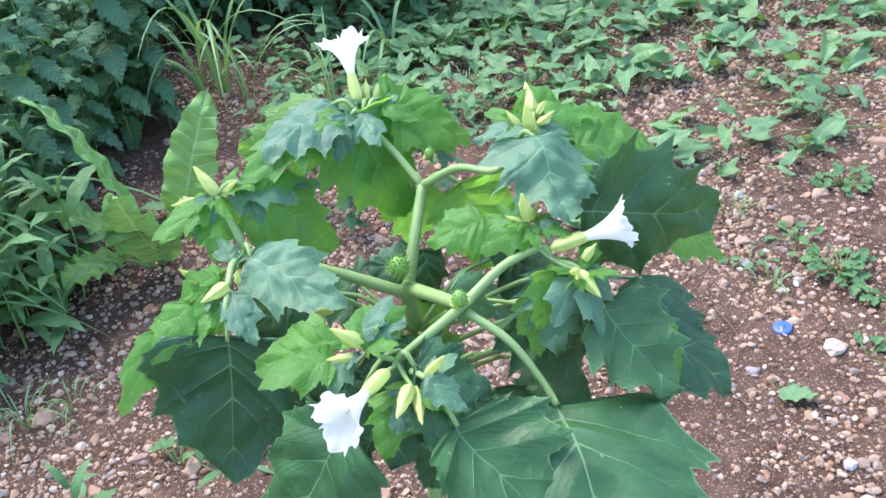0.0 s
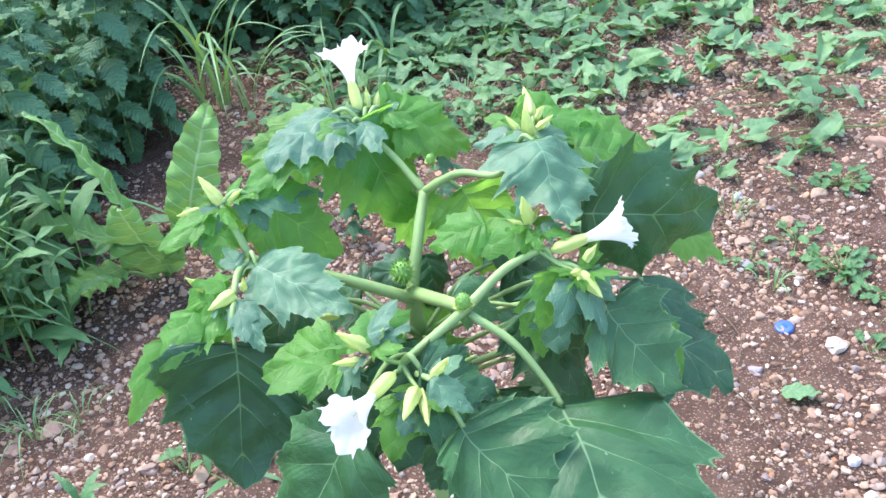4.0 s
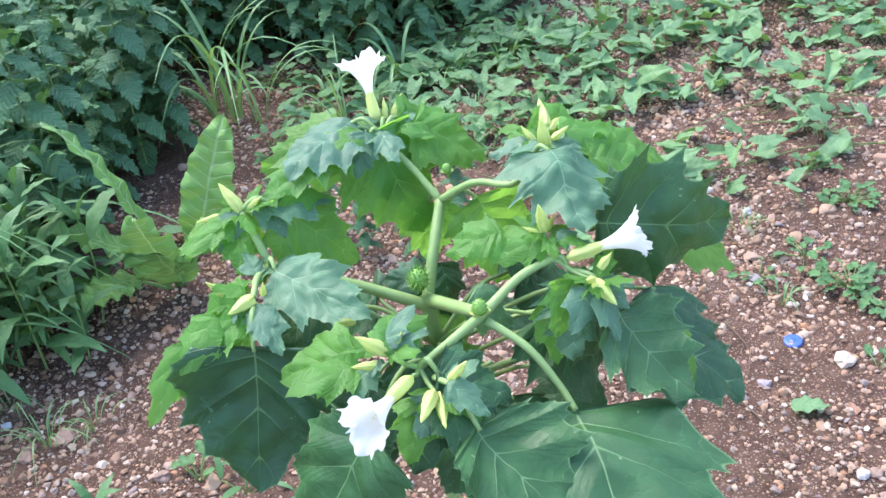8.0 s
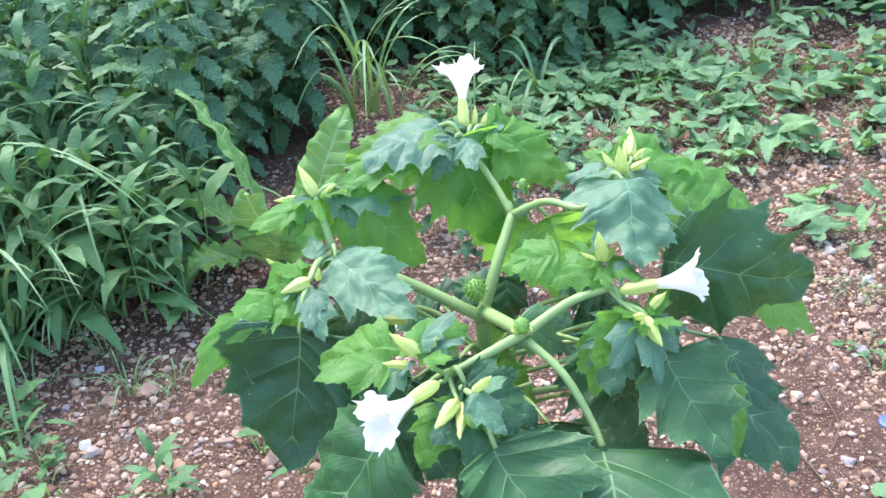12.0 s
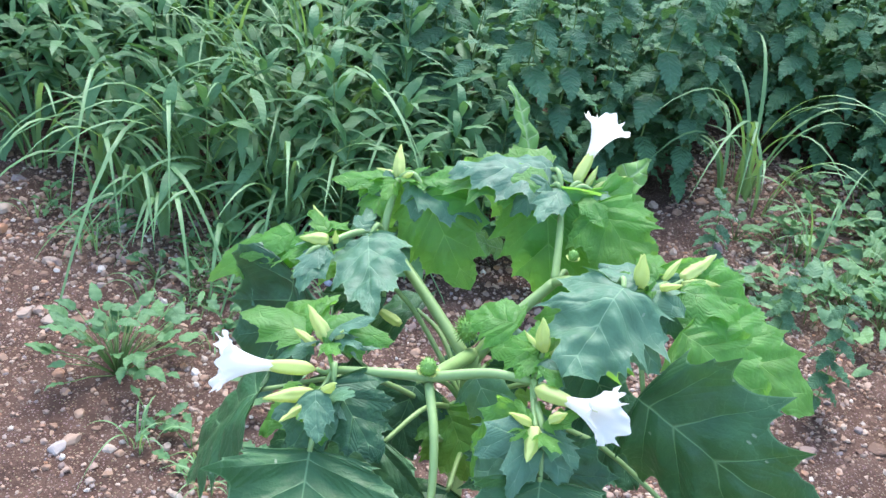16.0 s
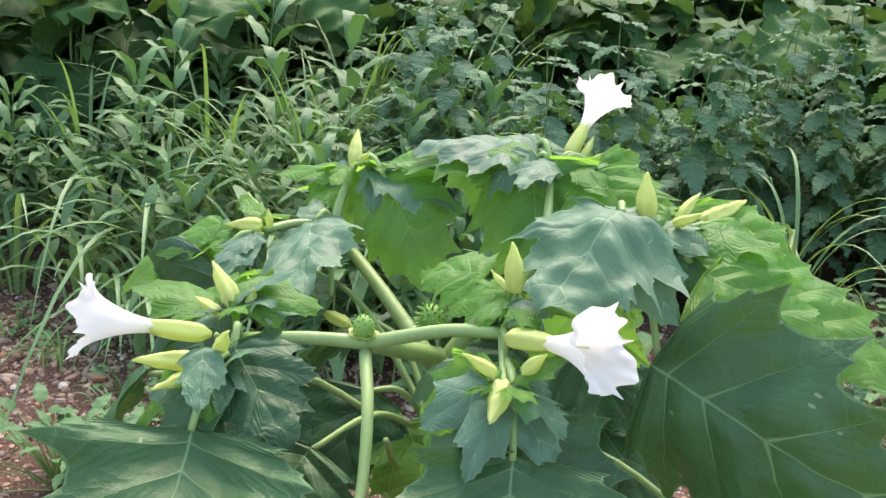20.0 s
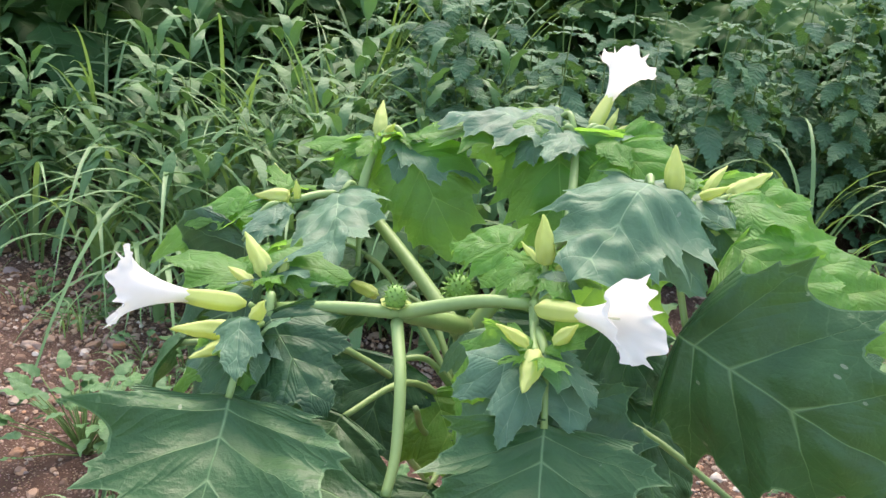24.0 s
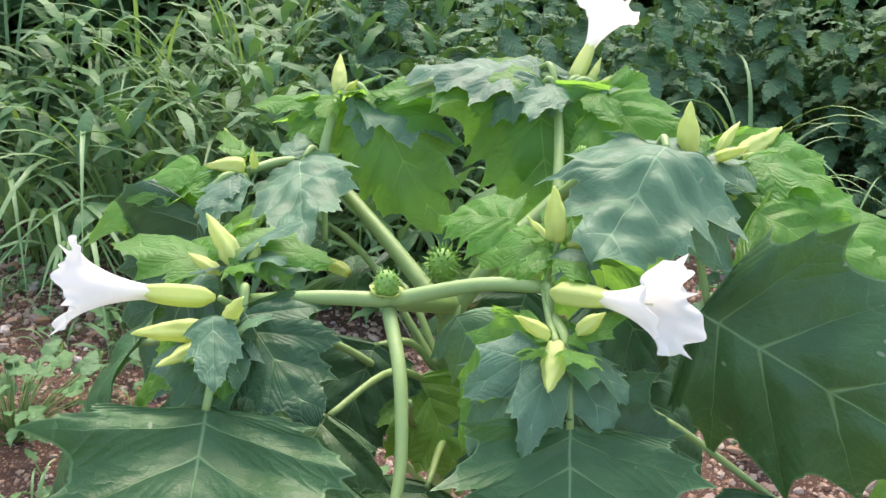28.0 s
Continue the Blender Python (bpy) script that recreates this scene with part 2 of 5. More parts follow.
def soft_material(name, a, b, scale=40.0, rough=0.5, light=0.0, through=None, spec=0.35, relief=0.2, stretch=(1, 1, 1), vary=0.0):
    """Stems, calyces, petals: two tones of noise, some light let through."""
    m, n, l = nodes_of(name)
    tc = n.new("ShaderNodeTexCoord")
    mp = n.new("ShaderNodeMapping")
    mp.inputs["Scale"].default_value = stretch
    l.new(tc.outputs["Object"], mp.inputs[0])
    f = noisen(n, l, mp.outputs[0], scale, 4.0)
    g = noisen(n, l, mp.outputs[0], scale * 7, 2.0)
    col = mixc(n, l, f, a, b)
    col = mixc(n, l, mathn(n, l, "MULTIPLY", g, 0.25), col, tuple(c * 0.6 for c in a))
    if vary:
        info = n.new("ShaderNodeObjectInfo")
        col = mixc(n, l, mathn(n, l, "MULTIPLY", info.outputs["Random"], vary), col, b)
    p = n.new("ShaderNodeBsdfPrincipled")
    l.new(col, p.inputs["Base Color"])
    p.inputs["Roughness"].default_value = rough
    p.inputs["Specular IOR Level"].default_value = spec
    bump = n.new("ShaderNodeBump")
    bump.inputs["Strength"].default_value, bump.inputs["Distance"].default_value = relief, 0.001
    l.new(g, bump.inputs["Height"])
    l.new(bump.outputs[0], p.inputs["Normal"])
    o = n.new("ShaderNodeOutputMaterial")
    if light:
        t = n.new("ShaderNodeBsdfTranslucent")
        t.inputs["Color"].default_value = (*(through or b), 1)
        mix = n.new("ShaderNodeMixShader")
        mix.inputs[0].default_value = light
        l.new(p.outputs[0], mix.inputs[1])
        l.new(t.outputs[0], mix.inputs[2])
        l.new(mix.outputs[0], o.inputs[0])
    else:
        l.new(p.outputs[0], o.inputs[0])
    return m


def stone_material(name, per_island):
    m, n, l = nodes_of(name)
    tc = n.new("ShaderNodeTexCoord")
    if per_island:
        r = n.new("ShaderNodeNewGeometry").outputs["Random Per Island"]
    else:
        r = n.new("ShaderNodeObjectInfo").outputs["Random"]
    col = ramp(n, l, r, [(0.0, (0.10, 0.056, 0.040)), (0.14, (0.22, 0.126, 0.080)), (0.30, (0.35, 0.220, 0.142)), (0.46, (0.43, 0.300, 0.210)),
                         (0.58, (0.30, 0.215, 0.175)), (0.72, (0.50, 0.385, 0.290)), (0.82, (0.20, 0.17, 0.17)), (0.89, (0.42, 0.21, 0.105)), (0.955, (0.46, 0.37, 0.29)), (1.0, (0.68, 0.62, 0.53))])
    f = noisen(n, l, tc.outputs["Object"], 70.0, 4.0)
    col = mixc(n, l, mathn(n, l, "MULTIPLY", f, 0.42), col, (0.26, 0.17, 0.12))
    p = n.new("ShaderNodeBsdfPrincipled")
    l.new(col, p.inputs["Base Color"])
    p.inputs["Roughness"].default_value = 0.7
    p.inputs["Specular IOR Level"].default_value = 0.3
    bump = n.new("ShaderNodeBump")
    bump.inputs["Strength"].default_value, bump.inputs["Distance"].default_value = 0.4, 0.002
    l.new(noisen(n, l, tc.outputs["Object"], 160.0, 3.0), bump.inputs["Height"])
    l.new(bump.outputs[0], p.inputs["Normal"])
    o = n.new("ShaderNodeOutputMaterial")
    l.new(p.outputs[0], o.inputs[0])
    return m


def soil_material():
    m, n, l = nodes_of("soil")
    tc = n.new("ShaderNodeTexCoord")
    big = noisen(n, l, tc.outputs["Object"], 1.7, 4.0)
    mid = noisen(n, l, tc.outputs["Object"], 16.0, 5.0, 0.65)
    fine = noisen(n, l, tc.outputs["Object"], 130.0, 4.0, 0.7)
    col = ramp(n, l, mid, [(0.25, (0.038, 0.020, 0.014)), (0.5, (0.088, 0.049, 0.034)), (0.75, (0.17, 0.102, 0.074))])
    col = mixc(n, l, mathn(n, l, "MULTIPLY", big, 0.28), col, (0.22, 0.14, 0.105))
    vo = n.new("ShaderNodeTexVoronoi")
    vo.inputs["Scale"].default_value = 170.0
    l.new(tc.outputs["Object"], vo.inputs["Vector"])
    grit = mathn(n, l, "LESS_THAN", vo.outputs["Distance"], 0.30)
    col = mixc(n, l, mathn(n, l, "MULTIPLY", grit, 0.45), col, mixc(n, l, 0.12, (0.42, 0.30, 0.22), vo.outputs["Color"]))
    p = n.new("ShaderNodeBsdfPrincipled")
    l.new(col, p.inputs["Base Color"])
    p.inputs["Roughness"].default_value = 0.9
    p.inputs["Specular IOR Level"].default_value = 0.2
    bump = n.new("ShaderNodeBump")
    bump.inputs["Strength"].default_value, bump.inputs["Distance"].default_value = 1.0, 0.010
    l.new(mathn(n, l, "ADD", fine, mathn(n, l, "MULTIPLY", mid, 1.5)), bump.inputs["Height"])
    l.new(bump.outputs[0], p.inputs["Normal"])
    o = n.new("ShaderNodeOutputMaterial")
    l.new(p.outputs[0], o.inputs[0])
    return m


M_SOIL = soil_material()
M_STONE, M_PEBBLE = stone_material("stone", False), stone_material("pebbles", True)
M_DATURA = thorn_material("thornapple_leaf", (0.026, 0.088, 0.037), (0.20, 0.35, 0.16), (0.14, 0.36, 0.05), light=0.08, rough=0.48, spec=0.36, relief=0.8)
M_YOUNG = thorn_material("young_thornapple_leaf", (0.105, 0.290, 0.066), (0.36, 0.54, 0.20), (0.36, 0.74, 0.10), light=0.52, rough=0.45, spec=0.42, relief=0.9)
# paler blue-grey copy of the leaf, with the sky's sheen put into its colour
M_SKY_SHEEN = thorn_material("sky_sheen_thornapple_leaf", (0.080, 0.185, 0.112), (0.30, 0.46, 0.27), (0.20, 0.45, 0.08), light=0.20, rough=0.55, spec=0.45, relief=0.5)
M_STEM = soft_material("thornapple_stem", (0.17, 0.29, 0.085), (0.33, 0.46, 0.19), 25.0, 0.45, stretch=(1, 1, 0.3))
M_CALYX = soft_material("calyx", (0.55, 0.66, 0.20), (0.72, 0.80, 0.36), 30.0, 0.5, light=0.4, through=(0.74, 0.82, 0.28))
M_PETAL = soft_material("petal", (0.92, 0.89, 0.83), (0.96, 0.93, 0.88), 20.0, 0.6, light=0.4, through=(0.96, 0.93, 0.87), relief=0.1)
M_THROAT = soft_material("petal_throat", (0.62, 0.62, 0.40), (0.72, 0.72, 0.52), 20.0, 0.6)
M_CAPSULE = soft_material("capsule", (0.12, 0.28, 0.05), (0.24, 0.44, 0.10), 60.0, 0.5)
M_NETTLE = leaf_material("nettle_leaf", (0.078, 0.182, 0.096), (0.10, 0.22, 0.12), (0.18, 0.42, 0.08), veins=8.0, slope=0.9, vein_width=0.014, light=0.13, rough=0.55, spec=0.3, relief=0.9, vary=0.3)
M_WEED = leaf_material("willowherb_leaf", (0.088, 0.195, 0.085), (0.12, 0.24, 0.10), (0.16, 0.38, 0.07), veins=10.0, slope=0.6, vein_width=0.006, light=0.18, rough=0.5, spec=0.28, relief=0.3, vary=0.4)
M_BIND = leaf_material("bindweed_leaf", (0.150, 0.285, 0.140), (0.21, 0.35, 0.18), (0.25, 0.48, 0.08), veins=6.0, slope=0.7, vein_width=0.012, light=0.22, rough=0.5, spec=0.32, vary=0.4)
M_DOCK = leaf_material("dock_leaf", (0.150, 0.320, 0.085), (0.42, 0.56, 0.30), (0.32, 0.56, 0.12), veins=11.0, slope=0.5, vein_width=0.010, light=0.20, rough=0.5, spec=0.3, relief=0.9)
M_BURDOCK = leaf_material("burdock_leaf", (0.040, 0.115, 0.038), (0.10, 0.20, 0.08), (0.18, 0.38, 0.06), veins=6.0, slope=0.6, vein_width=0.010, light=0.16, rough=0.6, spec=0.18, relief=0.6)
M_GRASS = soft_material("grass_blade", (0.115, 0.245, 0.10), (0.20, 0.36, 0.16), 14.0, 0.45, light=0.25, through=(0.28, 0.48, 0.08), stretch=(1, 1, 0.2), vary=0.4)
M_WEEDSTEM = soft_material("weed_stem", (0.10, 0.19, 0.05), (0.18, 0.28, 0.09), 30.0, 0.55)
M_CAP = soft_material("blue_plastic", (0.030, 0.085, 0.38), (0.06, 0.14, 0.46), 30.0, 0.35, spec=0.5)
M_TWIG = soft_material("twig", (0.10, 0.065, 0.045), (0.22, 0.16, 0.11), 60.0, 0.85)
M_DEAD = soft_material("cut_stalk", (0.38, 0.35, 0.18), (0.52, 0.48, 0.28), 40.0, 0.7)


# ---- builders ----
def mesh_of(name, bm, material=None, smooth=True):
    me = bpy.data.meshes.new(name)
    bm.normal_update()
    bm.to_mesh(me)
    bm.free()
    if material:
        me.materials.append(material)
    if smooth:
        me.polygons.foreach_set("use_smooth", [True] * len(me.polygons))
    return me


def part(name, data, material, parent, label="", at=None):
    """Links a bmesh, or a mesh that is shared, as one object under a thing or a part."""
    me = data if isinstance(data, bpy.types.Mesh) else mesh_of(name, data, material)
    ob = new(name, me)
    ob.parent = parent
    if at is not None:
        ob.matrix_local = at
    if label:
        ob["label"] = label
    return ob


def frame_from(base, along, side=None, normal=None):
    """A pose: y along the blade, x across it, z out of its upper face."""
    y = Vector(along).normalized()
    if side is not None:
        z = Vector(side).cross(y)
    else:
        z = Vector(normal) - y * Vector(normal).dot(y)
    if z.length < 1e-5:
        z = Vector((0.3, 0.2, 1)).cross(y)
    z.normalize()
    x = y.cross(z)
    m = Matrix((x, y, z)).transposed().to_4x4()
    m.translation = base
    return m


def tube(bm, pts, radii, sides=8, close=True):
    pts = [Vector(p) for p in pts]
    rings, ref = [], Vector((0.31, 0.17, 0.93))
    for i, p in enumerate(pts):
        d = (pts[min(i + 1, len(pts) - 1)] - pts[max(i - 1, 0)]).normalized()
        a = d.cross(ref)
        if a.length < 0.05:
            a = d.cross(Vector((1, 0, 0)))
        a.normalize()
        b = d.cross(a)
        r = radii[i]
        rings.append([bm.verts.new(p + (a * math.cos(k * math.tau / sides) + b * math.sin(k * math.tau / sides)) * r) for k in range(sides)])
    for r0, r1 in zip(rings, rings[1:]):
        for k in range(sides):
            bm.faces.new((r0[k], r0[(k + 1) % sides], r1[(k + 1) % sides], r1[k]))
    if close:
        bm.faces.new(rings[0][::-1])
        bm.faces.new(rings[-1])
    return bm


def glide(pts, n=6):
    """A smooth line through the points."""
    p = [Vector(q) for q in pts]
    p = [p[0] * 2 - p[1]] + p + [p[-1] * 2 - p[-2]]
    out = []
    for i in range(1, len(p) - 2):
        for k in range(n):
            t = k / n
            out.append(0.5 * ((2 * p[i]) + (p[i + 1] - p[i - 1]) * t + (2 * p[i - 1] - 5 * p[i] + 4 * p[i + 1] - p[i + 2]) * t * t
                              + (3 * p[i] - p[i - 1] - 3 * p[i + 1] + p[i + 2]) * t ** 3))
    out.append(p[-2])
    return out


def branch(pts, r0, r1, n=6, sides=10):
    line = glide(pts, n)
    k = len(line) - 1
    return tube(bmesh.new(), line, [r0 + (r1 - r0) * i / k for i in range(k + 1)], sides)


def blade(length, width, profile, rows=24, cols=6, arch=0.1, roll=0.1, fold=0.15, wave=0.0, waves=5.0, back=0.0, seed=0, sweep=0.0, twist=0.0, quilt=0.0, veins=5.0, slope=0.75, crinkle=0.0):
    """A leaf blade along +y. profile(t): half width, 0 to 1, at t along it. arch lifts the middle, roll bends the sides down, fold raises them to a V,
    wave ruffles the edge, back draws the base's lobes back, sweep bends the tip aside."""
    rnd = random.Random(seed)
    ph = rnd.random() * 6.28
    bm = bmesh.new()
    uv = bm.loops.layers.uv.new("UVMap")
    grid, co = [], {}
    for i in range(rows + 1):
        t = i / rows
        h = max(profile(t), 0.004) * width / 2
        row = []
        for j in range(-cols, cols + 1):
            s = j / cols
            x = s * h
            y = length * (t - back * abs(s) ** 1.5 * (1 - t) ** 3)
            q = x / (width / 2)
            z = length * arch * 4 * t * (1 - t) + width * (fold * abs(q) * 0.5 - roll * q * q)
            z += wave * width * abs(s) ** 2 * math.sin(t * waves * math.tau + ph + (1.3 if s > 0 else 0)) * (0.35 + 0.65 * min(1, t * 4))
            z += twist * x * (t - 0.3)
            if quilt:
                z += quilt * width * abs(math.sin(math.pi * veins * (y - slope * abs(x)) / length)) * min(1.0, abs(q) * 5) * (1 - abs(s) ** 6)
            if crinkle:
                z += crinkle * width * (noise.noise((x / width * 3.5 + seed, y / width * 3.5, seed * 1.7)) + 0.5 * noise.noise((x / width * 9, y / width * 9 + seed, 3.1)))
            v = bm.verts.new((x + sweep * length * t * t, y, z))
            co[v] = (0.5 + x / length, y / length)
            row.append(v)
        grid.append(row)
    for a, b in zip(grid, grid[1:]):
        for j in range(2 * cols):
            f = bm.faces.new((a[j], a[j + 1], b[j + 1], b[j]))
            for lp in f.loops:
                lp[uv].uv = co[lp.vert]
    return bm


def thorn_blade(length, width, seed, lobes=5, depth=0.3, arch=0.06, roll=0.12, fold=0.1, wave=0.05, back=0.1, sweep=0.0, twist=0.0, quilt=0.02, crinkle=0.03, fine=6, cols=9):
    """A thornapple leaf along +y: side veins fan out from the midrib, each to a pointed lobe, with rounded bays and a small tooth between."""
    rnd = random.Random(seed)
    bm = bmesh.new()
    uv = bm.loops.layers.uv.new("UVMap")
    co, rows = {}, lobes * fine * 2
    amp = {sd: [rnd.uniform(0.45, 1.35) for _ in range(lobes + 2)] for sd in (-1, 1)}
    tooth = {sd: [(rnd.choice((0.0, 0.6, 1.0)), rnd.choice((0.0, 0.4, 0.9))) for _ in range(lobes + 2)] for sd in (-1, 1)}
    uneven = {sd: rnd.uniform(-0.55, 0.35) for sd in (-1, 1)}
    lift = {sd: [rnd.uniform(-1, 1) for _ in range(lobes + 2)] for sd in (-1, 1)}
    shift = {sd: rnd.uniform(-0.10, 0.10) for sd in (-1, 1)}
    ph = rnd.random() * 6.28

    def rise(x, y, s, lam, sd, d, ends):
        q, t = x / (width / 2), min(1.0, max(0.0, y / length))
        z = length * arch * 4 * t * (1 - t) + width * (fold * abs(q) * 0.5 - roll * q * q) + twist * x * (t - 0.3)
        k = min(lobes - 1, int(lam))
        z += wave * width * s * s * (1.0 * lift[sd][k] * (1 - d) ** 1.5 + 0.55 * math.sin(lam * 3.1 + ph + sd))
        z += quilt * width * (d * ends) ** 0.8 * min(1.0, s * 4) * (1 - 0.6 * s ** 3)
        return z + crinkle * width * (noise.noise((x / width * 3.0 + seed, y / width * 3.0, seed * 1.7)) + 0.5 * noise.noise((x / width * 8, y / width * 8 + seed, 3.1)))

    grid = []
    for i in range(rows + 1):
        k, n = min(lobes - 1, i // (2 * fine)), i - 2 * fine * min(lobes - 1, i // (2 * fine))
        # the lobe's point lies past its middle: it leans towards the leaf's tip
        f = 0.58 * n / fine if n <= fine else 0.58 + 0.42 * (n - fine) / fine
        d = abs(n - fine) / fine
        lam = k + f
        e0 = lam / lobes
        oy = 0.95 * length * e0 ** 2.3
        ends = min(1.0, e0 * 12, (1 - e0) * 6)
        row = []
        for j in range(-cols, cols + 1):
            s, sd = abs(j) / cols, -1 if j < 0 else 1
            e = e0 + uneven[sd] * math.sin(math.tau * e0) / math.tau
            ee = min(1.0, max(0.0, e + shift[sd] * e * (1 - e) * 2))
            ex = width / 2 * math.sin(math.pi * ee ** 0.64) ** 0.85 if 0 < ee < 1 else 0.0
            ey = length * (ee ** 0.90 - back * math.sin(math.pi * min(1.0, ee * 2.4)))
            bay = 1 - (1 - d) ** 2.3
            bite = depth * (0.35 + 0.65 * amp[sd][k]) * bay - 0.50 * depth * max(0.0, 1 - abs(d - 0.5) / 0.19) * tooth[sd][k][0 if n < fine else 1]
            r = s * (1 + depth * (0.26 * amp[sd][k] * (1 - d) ** 3 - 0.05) - bite * ends)
            x, y = sd * ex * r, oy + (ey - oy) * r
            v = bm.verts.new((x + sweep * length * max(0, y / length) ** 2, y, rise(x, y, s, lam, sd, d, ends)))
            co[v] = (0.5 + 0.5 * sd * s, k + 0.5 * n / fine)
            row.append(v)
        grid.append(row)
    for a, c in zip(grid, grid[1:]):
        for j in range(2 * cols):
            g = bm.faces.new((a[j], a[j + 1], c[j + 1], c[j]))
            for lp in g.loops:
                lp[uv].uv = co[lp.vert]
    return bm


def ovate(t, n=0.0, depth=0.0, sharp=0.35, full=0.55):
    w = math.sin(math.pi * min(1, t) ** full) ** 0.85 if t < 1 else 0.0
    if n:
        saw = (t * n) % 1.0
        w *= 1 - depth + depth * (saw if saw < 0.75 else (1 - saw) * 3)
    return w


# ---- ground ----
def height(x, y):
    rise = 0.0355 * max(-3.0, min(y, 4.0))
    return rise + 0.012 * noise.noise((x * 2.1, y * 2.1, 0.3)) + 0.006 * noise.noise((x * 9, y * 9, 1.7)) - 0.004


def ground_sheet():
    near = [-4 + 0.08 * i for i in range(101)]
    steps = [-60, -30, -16, -9, -6] + near + [6, 9, 16, 30, 60]
    bm = bmesh.new()
    grid = [[bm.verts.new((x, y + 0.8, height(x, y + 0.8))) for x in steps] for y in steps]
    for a, b in zip(grid, grid[1:]):
        for j in range(len(steps) - 1):
            bm.faces.new((a[j], a[j + 1], b[j + 1], b[j]))
    return bm


ground = tagged(new("ground", mesh_of("ground", ground_sheet(), M_SOIL)), "brown gravelly soil strewn with small pebbles", "ground", kind="structure")


# ---- the thornapple ----
plant = tagged(new("thornapple_plant"), "branching thornapple with white trumpet flowers and toothed green leaves", "plant")
plant.location = (-0.09, 0.13, 0)
OFF = Vector(plant.location)


def local(p):
    return Vector(p) - OFF


def stem(pts, r0, r1, name="stem", sides=10, mat=None):
    return part(name, branch([local(p) for p in pts], r0 * 0.9, r1 * 0.88, 7, sides), mat or M_STEM, plant)


J, K, M = Vector((0.007, 0.010, 0.638)), Vector((-0.082, 0.220, 0.660)), Vector((-0.089, 0.124, 0.572))
L1, C1 = Vector((-0.273, 0.089, 0.641)), Vector((-0.312, 0.124, 0.698))
G1, G2, G3, G4 = Vector((-0.164, 0.274, 0.720)), Vector((0.080, 0.081, 0.668)), Vector((-0.048, -0.074, 0.628)), Vector((0.041, 0.201, 0.722))
E = Vector((0.111, -0.040, 0.549))
stem([(-0.09, 0.13, -0.02), (-0.092, 0.13, 0.2), (-0.087, 0.134, 0.412), M], 0.013, 0.0115, "trunk", 12)
stem([M, (-0.041, 0.067, 0.605), J], 0.0098, 0.0082)
stem([M + Vector((-0.002, 0.006, -0.01)), (-0.085, 0.168, 0.615), K], 0.0092, 0.0075)
stem([M + Vector((0.004, -0.004, -0.008)), (-0.172, 0.104, 0.605), L1], 0.0090, 0.0065)
stem([J, (0.044, 0.056, 0.658), G2], 0.0065, 0.0050)
stem([J, (-0.016, -0.032, 0.637), G3], 0.0065, 0.0050)
stem([J + Vector((0.004, -0.004, -0.006)), (0.058, -0.010, 0.609), (0.093, -0.026, 0.571), E], 0.0056, 0.0042, "petiole")
stem([K, (-0.122, 0.247, 0.694), G1], 0.0058, 0.0042)
stem([K, (-0.031, 0.203, 0.696), (0.022, 0.173, 0.711), G4], 0.0062, 0.0036)
stem([L1, (-0.286, 0.100, 0.665), C1], 0.0065, 0.0045)
stem([L1, (-0.275, 0.052, 0.647), (-0.266, 0.014, 0.645)], 0.006, 0.004)


def thorn_leaf(name, base, tip, width, side=None, normal=(0, 0, 1), arch=0.05, roll=0.12, fold=0.03, wave=0.06, young=False, seed=0, origin=None, depth=0.30, teeth=5.0, back=0.10, label="", sweep=0.0, twist=0.0, quilt=0.017, crinkle=0.050):
    base, tip = Vector(base), Vector(tip)
    d = tip - base
    large = d.length > 0.055
    bm = thorn_blade(d.length, width, seed, int(teeth) if large else 3, depth * 0.72 if large else depth, arch, roll, fold, wave * 0.95, back, sweep, twist, quilt, crinkle, 8 if large else 5, 9 if large else 5)
    # small and high leaves take the tone that has sky sheen painted in
    ob = part(name, bm, M_YOUNG if young else (M_SKY_SHEEN if d.length < 0.075 or (base.z > 0.64 and d.length < 0.16) else M_DATURA), plant, label, at=Matrix.Translation(-OFF) @ frame_from(base, d, side, normal))
    if origin is not None:
        o, b = Vector(origin), base + d * 0.03
        mid = (o + b) / 2 + Vector((0, 0, 0.012 + 0.1 * (o - b).length))
        part("petiole", branch([local(o), local(mid), local(b)], 0.0036, 0.0026, 6, 8), M_STEM, plant)
    return ob


# large leaves on the outer shoots
thorn_leaf("leaf", (0.020, -0.125, 0.596), (0.132, -0.189, 0.515), 0.185, side=(0.33, 0.90, 0.0), seed=1, arch=0.02, roll=0.16, back=0.05, origin=(-0.030, -0.085, 0.625))
thorn_leaf("leaf", (0.151, 0.055, 0.612), (0.241, 0.003, 0.540), 0.160, side=(0.42, 0.90, 0.0), seed=2, origin=(0.101, 0.074, 0.657))
thorn_leaf("leaf", E, (0.207, -0.258, 0.455), 0.290, normal=(0.15, -0.05, 1), seed=3, arch=0.07, roll=0.05, back=0.22, depth=0.30)
thorn_leaf("leaf", (-0.252, -0.038, 0.615), (-0.268, -0.085, 0.430), 0.195, side=(0.95, 0.25, 0.1), seed=4, origin=(-0.262, 0.010, 0.640), back=0.2, depth=0.24)
thorn_leaf("leaf", (0.116, 0.193, 0.648), (0.286, 0.311, 0.584), 0.200, side=(-0.03, -0.05, -0.19), seed=5, arch=0.07, roll=0.10, depth=0.30, origin=(0.043, 0.203, 0.722))
thorn_leaf("leaf", (0.066, 0.186, 0.752), (0.114, 0.088, 0.692), 0.140, normal=(0.30, -0.34, 0.89), seed=6, crinkle=0.105, roll=0.18, fold=-0.03, origin=(0.040, 0.200, 0.722), back=0.22, depth=0.42, arch=0.05)
